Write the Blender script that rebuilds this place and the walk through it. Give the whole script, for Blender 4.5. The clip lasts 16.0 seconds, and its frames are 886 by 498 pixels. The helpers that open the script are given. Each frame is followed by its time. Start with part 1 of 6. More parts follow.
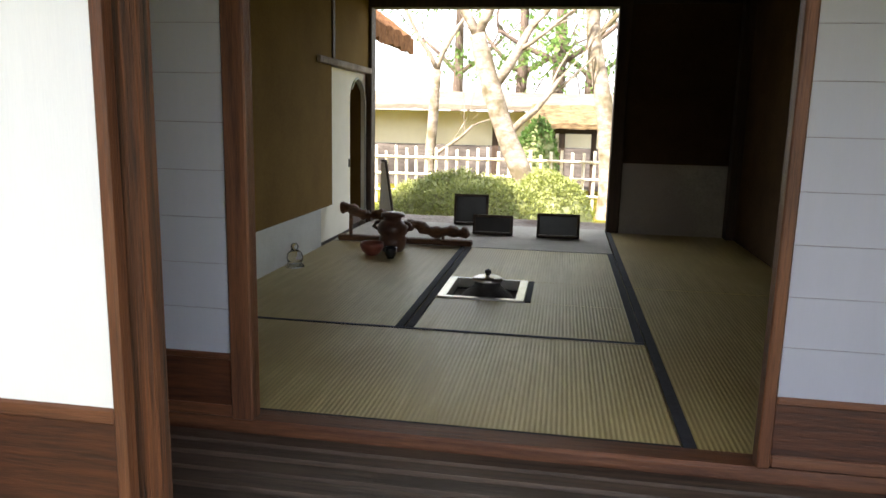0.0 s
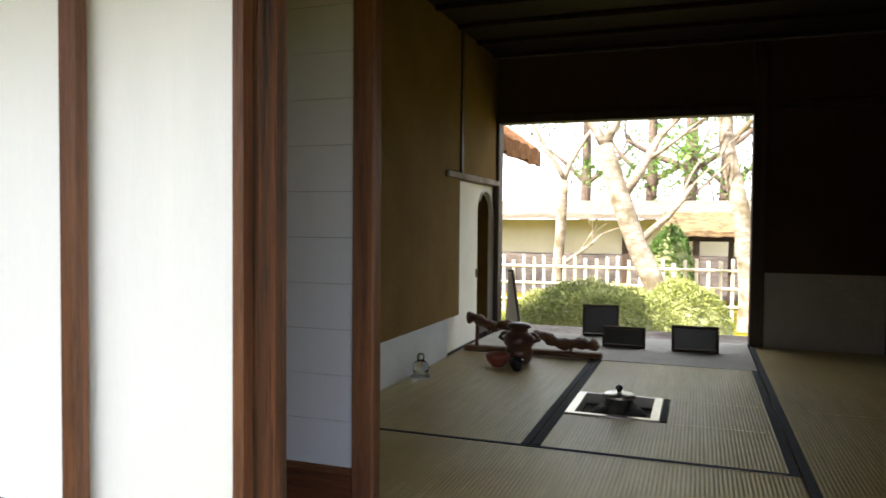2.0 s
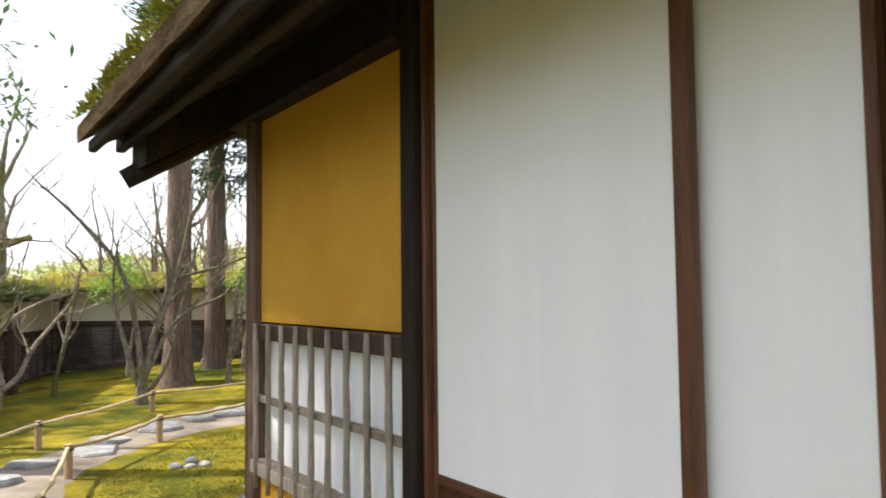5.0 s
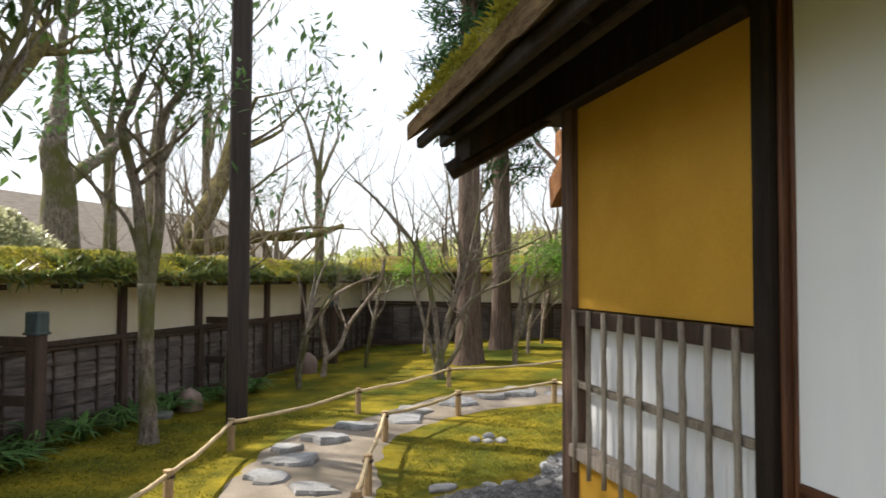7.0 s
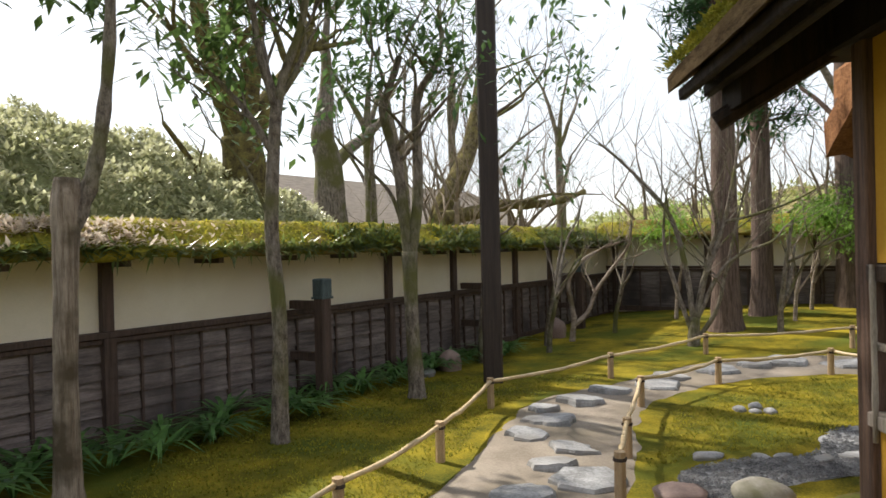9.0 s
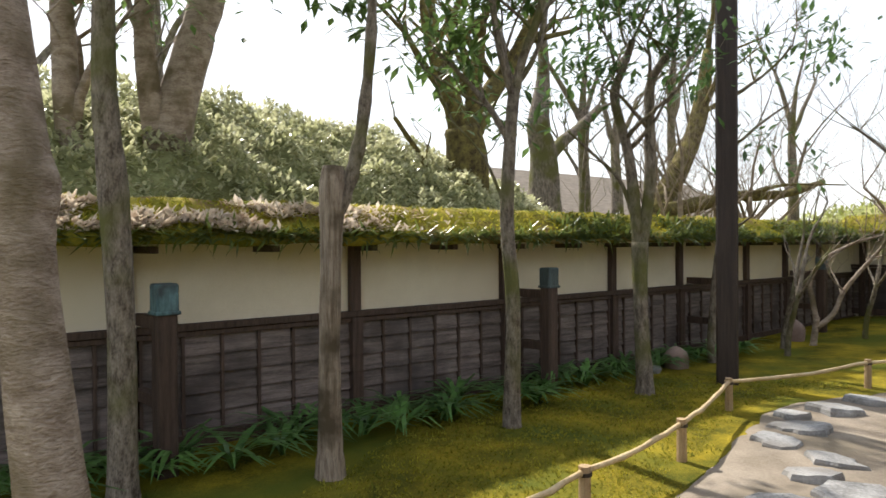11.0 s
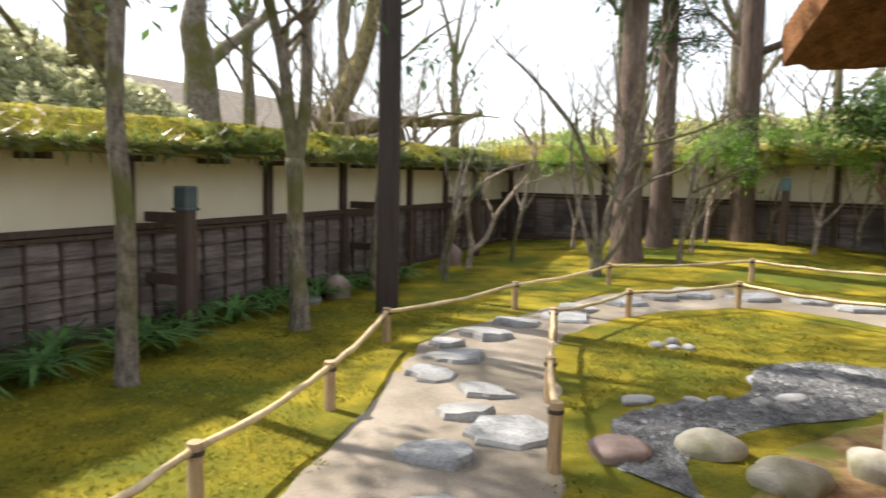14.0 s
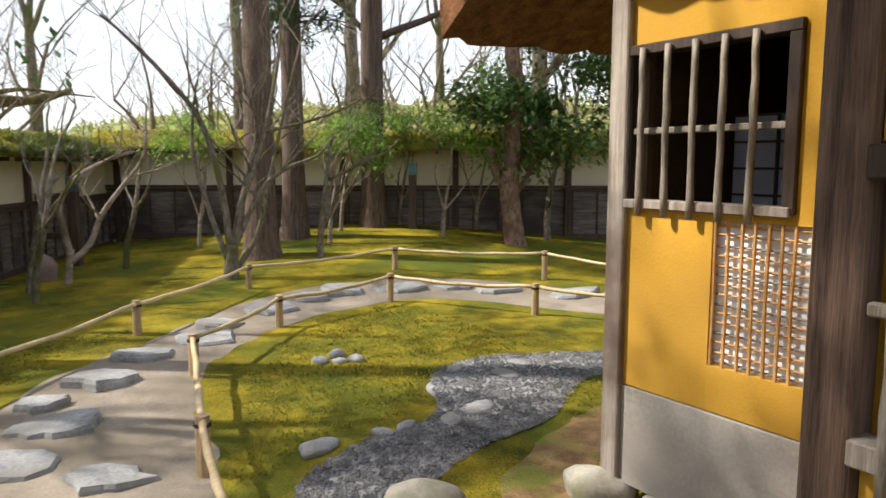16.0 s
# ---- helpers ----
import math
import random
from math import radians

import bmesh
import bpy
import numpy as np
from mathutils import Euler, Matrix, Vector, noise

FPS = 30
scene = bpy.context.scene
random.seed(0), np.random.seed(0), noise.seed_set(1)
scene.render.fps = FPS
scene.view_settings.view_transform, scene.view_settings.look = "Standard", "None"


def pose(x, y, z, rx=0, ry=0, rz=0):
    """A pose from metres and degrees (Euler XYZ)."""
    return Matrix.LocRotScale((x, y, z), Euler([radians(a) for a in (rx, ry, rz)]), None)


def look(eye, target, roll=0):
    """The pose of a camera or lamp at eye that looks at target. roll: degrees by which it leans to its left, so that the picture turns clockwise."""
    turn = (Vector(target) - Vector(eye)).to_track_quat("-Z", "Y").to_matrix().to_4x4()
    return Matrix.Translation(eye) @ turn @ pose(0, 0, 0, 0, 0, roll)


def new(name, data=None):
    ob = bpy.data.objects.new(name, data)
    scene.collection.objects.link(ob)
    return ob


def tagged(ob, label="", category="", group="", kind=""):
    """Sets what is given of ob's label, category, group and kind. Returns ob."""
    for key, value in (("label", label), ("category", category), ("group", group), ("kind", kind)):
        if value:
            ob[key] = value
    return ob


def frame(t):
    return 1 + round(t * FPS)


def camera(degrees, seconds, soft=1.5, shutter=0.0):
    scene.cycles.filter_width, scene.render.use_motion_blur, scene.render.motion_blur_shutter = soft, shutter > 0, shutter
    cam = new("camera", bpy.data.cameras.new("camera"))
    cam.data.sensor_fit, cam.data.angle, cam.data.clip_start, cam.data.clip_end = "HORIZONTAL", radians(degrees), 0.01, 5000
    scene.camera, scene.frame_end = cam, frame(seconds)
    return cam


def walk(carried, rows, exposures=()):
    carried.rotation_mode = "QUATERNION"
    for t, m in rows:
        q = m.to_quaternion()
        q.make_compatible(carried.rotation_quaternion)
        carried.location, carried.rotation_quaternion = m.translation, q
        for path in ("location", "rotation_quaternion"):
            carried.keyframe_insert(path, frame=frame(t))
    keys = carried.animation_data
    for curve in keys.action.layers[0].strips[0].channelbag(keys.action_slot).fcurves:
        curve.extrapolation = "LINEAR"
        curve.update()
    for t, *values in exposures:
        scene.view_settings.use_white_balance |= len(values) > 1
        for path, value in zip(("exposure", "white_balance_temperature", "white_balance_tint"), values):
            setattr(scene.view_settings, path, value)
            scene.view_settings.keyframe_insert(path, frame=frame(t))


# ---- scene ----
cam = camera(63.2, 16.0, 1.5, 0.3)
PATH = [
    (0, (0.52, 0.375, 1.564), (0.204, 2.315, 1.205), 1.3),
    (0.5, (0.53, 0.396, 1.565), (0.185, 2.347, 1.301), 1.0),
    (1, (0.537, 0.415, 1.568), (0.137, 2.367, 1.408), 0.8),
    (1.5, (0.533, 0.404, 1.581), (0.006, 2.329, 1.465), 0.8),
    (2, (0.521, 0.408, 1.575), (-0.148, 2.291, 1.508), 0.5),
    (2.5, (0.492, 0.392, 1.576), (-0.357, 2.203, 1.555), 0.3),
    (3, (0.458, 0.372, 1.573), (-0.583, 2.08, 1.583), 0.3),
    (3.5, (0.425, 0.359, 1.548), (-0.795, 1.943, 1.604), -0.5),
    (4, (0.385, 0.328, 1.564), (-1.0, 1.768, 1.637), -0.6),
    (4.5, (0.35, 0.283, 1.559), (-1.167, 1.583, 1.66), -0.8),
    (6.8, (0.263, 0.132, 1.595), (-1.661, 0.675, 1.671), 0.4),
    (7, (0.242, 0.106, 1.573), (-1.7, 0.58, 1.649), 0.2),
    (7.5, (0.221, 0.094, 1.567), (-1.756, 0.39, 1.627), 0.0),
    (8, (0.207, 0.06, 1.565), (-1.785, 0.23, 1.584), -0.2),
    (8.5, (0.243, 0.021, 1.555), (-1.757, -0.004, 1.558), -0.9),
    (9, (0.271, 0.006, 1.542), (-1.721, -0.174, 1.535), -1.3),
    (9.5, (0.294, -0.04, 1.551), (-1.692, -0.277, 1.564), -1.2),
    (10, (0.309, -0.16, 1.559), (-1.649, -0.57, 1.569), -1.6),
    (10.2, (0.309, -0.19, 1.549), (-1.622, -0.707, 1.562), -2.7),
    (12.3, (0.183, -0.343, 1.456), (-1.622, -1.202, 1.406), 2.6),
    (12.5, (0.098, -0.351, 1.479), (-1.724, -1.175, 1.423), 1.3),
    (13, (-0.186, -0.332, 1.428), (-2.128, -0.801, 1.328), 0.3),
    (13.5, (-0.474, -0.253, 1.409), (-2.443, -0.548, 1.222), 1.5),
    (14, (-0.704, -0.17, 1.394), (-2.687, -0.023, 1.186), 1.2),
    (14.5, (-0.987, -0.189, 1.386), (-2.918, 0.274, 1.144), 2.3),
    (15, (-1.253, -0.188, 1.414), (-3.116, 0.509, 1.21), 0.2),
    (15.5, (-1.533, -0.12, 1.397), (-3.282, 0.824, 1.179), 0.8),
    (16, (-1.776, -0.024, 1.409), (-3.424, 1.084, 1.176), 0.1),
]
walk(cam, [(t, look(eye, target, roll)) for t, eye, target, roll in PATH], exposures=[(0.0, 2.2), (0.7, 2.2), (1.5, 2.25), (2.1, 2.15), (2.8, 1.9), (3.5, 1.65), (4.5, 1.38), (7.0, 0.8), (10.0, 0.65), (12.5, 1.15), (14.2, 1.2), (15.0, 0.8), (16.0, 0.75)])

# ---- world, sun ----
world = bpy.data.worlds.new("world")
scene.world = world
world.use_nodes = True
wn = world.node_tree
sky = wn.nodes.new("ShaderNodeTexSky")
sky.sky_type = 'NISHITA'
sky.sun_disc = False
sky.sun_elevation = radians(44.5)
sky.sun_rotation = radians(215)
sky.air_density = 1.0
sky.dust_density = 2.0
haze = wn.nodes.new("ShaderNodeMix")
haze.data_type = 'RGBA'
haze.inputs[0].default_value = 0.7
haze.inputs[7].default_value = (5.65, 5.8, 6.1, 1)
wn.links.new(sky.outputs[0], haze.inputs[6])
wn.links.new(haze.outputs[2], wn.nodes["Background"].inputs[0])
wn.nodes["Background"].inputs[1].default_value = 0.15
sun_data = bpy.data.lights.new("sun", 'SUN')
sun_data.energy = 5.0
sun_data.angle = radians(1.2)
sun_data.color = (1.0, 0.93, 0.82)
sun = new("sun", sun_data)
sun.matrix_world = look((-4.6, -6.2, 7.6), (0, 0, 0))


# ---- materials ----
def material(name, a, b, scale=6.0, rough=0.7, bump=0.2, fine=60.0, stretch=(1, 1, 1), metal=0.0, vary=0.0, c=None, big=0.7, specular=0.4):
    """Two-scale noise between colours a and b, with a coarse stain colour c and fine relief."""
    m = bpy.data.materials.new(name)
    m.use_nodes = True
    nt = m.node_tree
    n, l = nt.nodes, nt.links
    bsdf = n["Principled BSDF"]
    bsdf.inputs["Roughness"].default_value = rough
    bsdf.inputs["Metallic"].default_value = metal
    bsdf.inputs["Specular IOR Level"].default_value = specular
    tc = n.new("ShaderNodeTexCoord")
    mp = n.new("ShaderNodeMapping")
    mp.inputs["Scale"].default_value = stretch
    geo = n.new("ShaderNodeNewGeometry")
    l.new(geo.outputs["Position"], mp.inputs[0])
    n1 = n.new("ShaderNodeTexNoise")
    n1.inputs["Scale"].default_value = scale
    n1.inputs["Detail"].default_value = 6
    n1.inputs["Roughness"].default_value = 0.65
    l.new(mp.outputs[0], n1.inputs["Vector"])
    n2 = n.new("ShaderNodeTexNoise")
    n2.inputs["Scale"].default_value = fine
    n2.inputs["Detail"].default_value = 3
    l.new(mp.outputs[0], n2.inputs["Vector"])
    ramp = n.new("ShaderNodeValToRGB")
    ramp.color_ramp.elements[0].position = 0.33
    ramp.color_ramp.elements[1].position = 0.67
    ramp.color_ramp.elements[0].color = (*a, 1)
    ramp.color_ramp.elements[1].color = (*b, 1)
    add = n.new("ShaderNodeMath")
    add.operation = 'MULTIPLY_ADD'
    add.inputs[1].default_value = 0.45
    l.new(n2.outputs[0], add.inputs[0])
    sub = n.new("ShaderNodeMath")
    sub.operation = 'SUBTRACT'
    l.new(n1.outputs[0], sub.inputs[0])
    sub.inputs[1].default_value = 0.225
    l.new(sub.outputs[0], add.inputs[2])
    l.new(add.outputs[0], ramp.inputs[0])
    colour = ramp.outputs[0]
    if c:
        n3 = n.new("ShaderNodeTexNoise")
        n3.inputs["Scale"].default_value = big
        n3.inputs["Detail"].default_value = 5
        l.new(geo.outputs["Position"], n3.inputs["Vector"])
        r3 = n.new("ShaderNodeValToRGB")
        r3.color_ramp.elements[0].position = 0.47
        r3.color_ramp.elements[1].position = 0.64
        mix = n.new("ShaderNodeMix")
        mix.data_type = 'RGBA'
        l.new(n3.outputs[0], r3.inputs[0])
        l.new(r3.outputs[0], mix.inputs[0])
        l.new(colour, mix.inputs[6])
        mix.inputs[7].default_value = (*c, 1)
        colour = mix.outputs[2]
    if vary:
        info = n.new("ShaderNodeObjectInfo")
        isl = n.new("ShaderNodeMath")
        isl.operation = 'ADD'
        l.new(info.outputs["Random"], isl.inputs[0])
        l.new(geo.outputs["Random Per Island"], isl.inputs[1])
        mr = n.new("ShaderNodeMapRange")
        mr.inputs[1].default_value, mr.inputs[2].default_value = 0, 2
        mr.inputs[3].default_value, mr.inputs[4].default_value = 1 - vary, 1 + vary
        l.new(isl.outputs[0], mr.inputs[0])
        hsv = n.new("ShaderNodeHueSaturation")
        l.new(mr.outputs[0], hsv.inputs["Value"])
        l.new(colour, hsv.inputs["Color"])
        colour = hsv.outputs[0]
    l.new(colour, bsdf.inputs["Base Color"])
    if bump:
        bm_ = n.new("ShaderNodeBump")
        bm_.inputs["Strength"].default_value = bump
        bm_.inputs["Distance"].default_value = 0.02
        l.new(add.outputs[0], bm_.inputs["Height"])
        l.new(bm_.outputs[0], bsdf.inputs["Normal"])
    return m


def leaf_material(name, a, b, rough=0.45, through_light=0.35):
    m = material(name, a, b, 3.0, rough, 0.0, 20, vary=0.35)
    nt = m.node_tree
    bsdf = nt.nodes["Principled BSDF"]
    out = nt.nodes["Material Output"]
    tr = nt.nodes.new("ShaderNodeBsdfTranslucent")
    mix = nt.nodes.new("ShaderNodeMixShader")
    mix.inputs[0].default_value = through_light
    src = bsdf.inputs["Base Color"].links[0].from_socket
    nt.links.new(src, tr.inputs[0])
    nt.links.new(bsdf.outputs[0], mix.inputs[1])
    nt.links.new(tr.outputs[0], mix.inputs[2])
    nt.links.new(mix.outputs[0], out.inputs[0])
    return m


def paper_material(name, colour, through_light):
    m = material(name, tuple(v * 0.95 for v in colour), colour, 5, 0.9, 0.05, 120, (3, 3, 0.3))
    nt = m.node_tree
    bsdf, out = nt.nodes["Principled BSDF"], nt.nodes["Material Output"]
    tr = nt.nodes.new("ShaderNodeBsdfTranslucent")
    tr.inputs[0].default_value = (*colour, 1)
    mix = nt.nodes.new("ShaderNodeMixShader")
    mix.inputs[0].default_value = through_light
    nt.links.new(bsdf.outputs[0], mix.inputs[1])
    nt.links.new(tr.outputs[0], mix.inputs[2])
    nt.links.new(mix.outputs[0], out.inputs[0])
    return m


def tatami_material():
    m = material("tatami_rush", (0.35, 0.27, 0.10), (0.47, 0.38, 0.16), 5, 0.42, 0.0, 90, (8, 0.6, 1), c=(0.36, 0.27, 0.10), big=1.4)
    nt = m.node_tree
    n, l = nt.nodes, nt.links
    geo = n.new("ShaderNodeNewGeometry")
    w = n.new("ShaderNodeTexWave")
    w.bands_direction = 'X'
    w.inputs["Scale"].default_value = 22
    w.inputs["Distortion"].default_value = 0.4
    l.new(geo.outputs["Position"], w.inputs[0])
    b = n.new("ShaderNodeBump")
    b.inputs["Strength"].default_value = 0.35
    b.inputs["Distance"].default_value = 0.004
    l.new(w.outputs[0], b.inputs["Height"])
    l.new(b.outputs[0], n["Principled BSDF"].inputs["Normal"])
    return m


# brown plaster with the dimness of room and wing put into its colour
BROWN_WALL = material("shade_brown_plaster", (0.055, 0.034, 0.018), (0.085, 0.052, 0.028), 3, 0.9, 0.12, 70, specular=0.1)
OCHRE = material("ochre_plaster", (0.50, 0.27, 0.035), (0.58, 0.33, 0.05), 3, 0.9, 0.12, 90, c=(0.52, 0.29, 0.05), big=1.8, specular=0.1)
WHITE_PLASTER = material("cream_plaster", (0.66, 0.60, 0.46), (0.72, 0.66, 0.52), 3, 0.9, 0.08, 70, c=(0.62, 0.56, 0.43), specular=0.1)
# ochre plaster darkened in colour to hold the low indoor light
DARK_OCHRE = material("shade_ochre_plaster", (0.15, 0.09, 0.026), (0.19, 0.12, 0.036), 3, 0.9, 0.12, 70, specular=0.1)
GREY_PLASTER = material("grey_plaster", (0.30, 0.28, 0.24), (0.50, 0.46, 0.42), 1.6, 0.85, 0.1, 60, c=(0.36, 0.32, 0.29), big=1.2)
DADO = material("pale_dado", (0.50, 0.50, 0.46), (0.58, 0.58, 0.54), 4, 0.85, 0.06, 70)
WOOD = material("dark_timber", (0.026, 0.015, 0.010), (0.066, 0.038, 0.024), 3, 0.6, 0.35, 30, (12, 12, 0.8), vary=0.2)
# dark timber taken near black: shade under eave and ceiling is in the colour
SHADE_TIMBER = material("shaded_timber", (0.010, 0.007, 0.006), (0.034, 0.022, 0.016), 3, 0.7, 0.4, 30, (10, 10, 0.8), vary=0.2, specular=0.2)
REDWOOD = material("red_brown_timber", (0.055, 0.02, 0.01), (0.15, 0.058, 0.026), 3, 0.5, 0.3, 30, (14, 14, 0.7), vary=0.15)
REDWOOD_H = material("red_brown_rail", (0.055, 0.02, 0.01), (0.15, 0.058, 0.026), 3, 0.5, 0.3, 30, (0.7, 14, 14), vary=0.15)
KICK = material("kick_board", (0.026, 0.009, 0.005), (0.085, 0.028, 0.012), 5, 0.5, 0.2, 30, (0.8, 14, 14))
OLD_POST = material("weathered_post", (0.010, 0.007, 0.006), (0.16, 0.055, 0.02), 3.2, 0.65, 0.9, 24, (16, 16, 0.35))
GREY_WOOD = material("grey_weathered_timber", (0.20, 0.16, 0.13), (0.42, 0.36, 0.31), 3, 0.85, 0.4, 30, (14, 14, 0.7), c=(0.13, 0.09, 0.07), big=2.0)
PLANK = material("veranda_plank", (0.035, 0.024, 0.018), (0.12, 0.08, 0.055), 3, 0.5, 0.35, 30, (0.6, 16, 16), vary=0.3)
FENCE_WOOD = material("charred_board", (0.07, 0.056, 0.05), (0.22, 0.18, 0.165), 2.2, 0.8, 0.4, 30, (1, 1, 12), vary=0.35, c=(0.05, 0.04, 0.038), big=1.3)
FENCE_POST = material("dark_fence_timber", (0.04, 0.026, 0.02), (0.10, 0.065, 0.05), 3, 0.75, 0.3, 30, (12, 12, 0.8), vary=0.2)
CLOTH_EDGE = material("mat_border_cloth", (0.012, 0.014, 0.02), (0.03, 0.032, 0.042), 40, 0.85, 0.1, 200)
TATAMI = tatami_material()
RUG = material("pale_reed_matting", (0.40, 0.37, 0.31), (0.50, 0.47, 0.41), 6, 0.8, 0.2, 90)
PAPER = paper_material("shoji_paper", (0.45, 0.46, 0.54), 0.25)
WHITE_PANEL = material("white_panel_paper", (0.78, 0.79, 0.82), (0.83, 0.84, 0.86), 2.0, 0.85, 0.05, 120, (4, 4, 0.25), c=(0.77, 0.78, 0.78), big=1.3)
CREAM_PAPER = material("cream_screen_paper", (0.70, 0.66, 0.54), (0.76, 0.72, 0.60), 4, 0.85, 0.03, 90)
INK = material("black_lacquer", (0.008, 0.007, 0.007), (0.016, 0.013, 0.012), 10, 0.35, 0.05, 90)
IRON = material("cast_iron", (0.015, 0.013, 0.012), (0.035, 0.03, 0.027), 20, 0.5, 0.5, 150)
LID = material("bright_lid", (0.55, 0.52, 0.46), (0.68, 0.64, 0.58), 12, 0.3, 0.05, 90, metal=0.9)
PALE_BAMBOO = material("pale_bamboo", (0.52, 0.47, 0.38), (0.68, 0.62, 0.52), 5, 0.5, 0.15, 40, vary=0.15)
DRIFT = material("gnarled_wood", (0.06, 0.026, 0.012), (0.17, 0.075, 0.03), 6, 0.45, 0.5, 40, (2, 10, 10))
CERAMIC_RED = material("red_ceramic", (0.17, 0.045, 0.03), (0.24, 0.07, 0.045), 8, 0.3, 0.1, 70)
CERAMIC_BLACK = material("black_ceramic", (0.01, 0.01, 0.012), (0.02, 0.02, 0.022), 8, 0.25, 0.1, 70)
BROWN_GLAZE = material("brown_glaze", (0.045, 0.02, 0.014), (0.10, 0.045, 0.03), 7, 0.3, 0.3, 50)
THATCH = material("thatch", (0.09, 0.06, 0.035), (0.26, 0.18, 0.10), 6, 0.95, 0.9, 45, (1, 1, 5), specular=0.05)
THATCH_CUT = material("cut_thatch", (0.11, 0.05, 0.025), (0.27, 0.135, 0.065), 10, 0.95, 0.9, 60, specular=0.05)
MOSS_ROOF = material("mossy_roof", (0.11, 0.13, 0.02), (0.36, 0.30, 0.045), 4, 0.95, 0.9, 40, c=(0.20, 0.14, 0.06), big=2.2, specular=0.05)
MOSS = material("moss_ground", (0.045, 0.052, 0.009), (0.30, 0.23, 0.022), 1.7, 0.95, 1.0, 70, c=(0.085, 0.10, 0.016), big=0.9, specular=0.05)
DIRT = material("trodden_earth", (0.19, 0.158, 0.125), (0.29, 0.25, 0.205), 2.5, 0.95, 0.35, 60, c=(0.20, 0.17, 0.13), big=1.1, specular=0.1)
BARE = material("reddish_earth", (0.15, 0.09, 0.045), (0.29, 0.19, 0.10), 9, 0.95, 0.8, 70, c=(0.13, 0.135, 0.03), big=3.2, specular=0.1)
STONE = material("grey_stone", (0.17, 0.17, 0.17), (0.38, 0.38, 0.385), 6, 0.8, 0.5, 50, vary=0.15, c=(0.20, 0.19, 0.18), big=3)
BOULDER = material("round_boulder", (0.27, 0.25, 0.21), (0.42, 0.39, 0.33), 5, 0.85, 0.4, 60, vary=0.1, c=(0.20, 0.19, 0.11), big=4)
RED_STONE = material("reddish_stone", (0.20, 0.14, 0.12), (0.30, 0.22, 0.19), 5, 0.85, 0.4, 60)
PEBBLE = material("pebbles", (0.10, 0.10, 0.105), (0.30, 0.30, 0.305), 9, 0.8, 0.2, 70, vary=0.5)
BAMBOO = material("dry_bamboo", (0.42, 0.31, 0.17), (0.60, 0.47, 0.28), 5, 0.5, 0.15, 40, vary=0.15)
BAMBOO_POST = material("post_wood", (0.30, 0.20, 0.11), (0.46, 0.33, 0.19), 5, 0.7, 0.3, 40, (8, 8, 1), vary=0.15)
BAMBOO_GREY = material("weathered_bamboo", (0.16, 0.13, 0.10), (0.34, 0.29, 0.24), 5, 0.6, 0.2, 40, (8, 8, 1), vary=0.15)
LATH = material("split_bamboo_lath", (0.42, 0.20, 0.06), (0.62, 0.36, 0.14), 6, 0.6, 0.2, 40, vary=0.25)
COPPER = material("verdigris_copper", (0.06, 0.12, 0.13), (0.15, 0.27, 0.30), 6, 0.6, 0.2, 40, (6, 6, 1), c=(0.05, 0.07, 0.075), big=5)
DULL_COPPER = material("dull_copper", (0.035, 0.05, 0.05), (0.08, 0.11, 0.115), 6, 0.6, 0.2, 40, (6, 6, 1))
BARK = material("grey_bark", (0.075, 0.06, 0.047), (0.30, 0.26, 0.215), 13, 0.9, 1.0, 70, (2, 2, 0.8), c=(0.12, 0.12, 0.045), big=2.2, specular=0.1)
PALE_BARK = material("pale_bark", (0.19, 0.145, 0.11), (0.42, 0.35, 0.29), 7, 0.85, 0.9, 55, (1, 1, 2.4), c=(0.15, 0.12, 0.075), big=4, specular=0.1)
CEDAR_BARK = material("cedar_bark", (0.07, 0.05, 0.04), (0.21, 0.155, 0.13), 4, 0.95, 0.9, 30, (9, 9, 0.7), specular=0.1)
MOSSY_BARK = material("mossy_bark", (0.055, 0.042, 0.028), (0.19, 0.165, 0.06), 9, 0.95, 1.0, 60, specular=0.05)
DEAD_WOOD = material("stripped_wood", (0.13, 0.095, 0.065), (0.40, 0.33, 0.26), 5, 0.85, 0.9, 35, (9, 9, 0.5), c=(0.08, 0.06, 0.035), big=4)
RED_BARK = material("reddish_bark", (0.09, 0.05, 0.038), (0.34, 0.23, 0.17), 9, 0.9, 1.0, 50, (2, 2, 1), c=(0.15, 0.09, 0.06), big=3, specular=0.1)
TWIG = material("tan_twigs", (0.16, 0.125, 0.09), (0.30, 0.25, 0.19), 6, 0.9, 0.2, 50, specular=0.1)
DRY_LEAF = leaf_material("dry_leaf", (0.46, 0.36, 0.27), (0.84, 0.75, 0.64), 0.6, 0.3)
POLE = material("black_brown_pole", (0.02, 0.014, 0.012), (0.05, 0.034, 0.028), 3, 0.55, 0.3, 30, (14, 14, 0.6))
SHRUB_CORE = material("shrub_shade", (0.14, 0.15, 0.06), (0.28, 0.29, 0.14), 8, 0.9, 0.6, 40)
BROWN_POST = material("brown_weathered_post", (0.045, 0.024, 0.017), (0.19, 0.115, 0.08), 2.6, 0.8, 0.5, 30, (14, 14, 0.6))
LEAF = leaf_material("broad_leaf", (0.06, 0.11, 0.03), (0.16, 0.26, 0.075), 0.4, 0.5)
LEAF_DARK = leaf_material("dark_leaf", (0.04, 0.085, 0.03), (0.11, 0.19, 0.06), 0.4, 0.45)
LEAF_HEDGE = leaf_material("hedge_leaf", (0.20, 0.24, 0.06), (0.46, 0.48, 0.16), 0.35, 0.3)
LEAF_GREY = leaf_material("shrub_leaf", (0.30, 0.32, 0.15), (0.66, 0.65, 0.44), 0.25, 0.5)
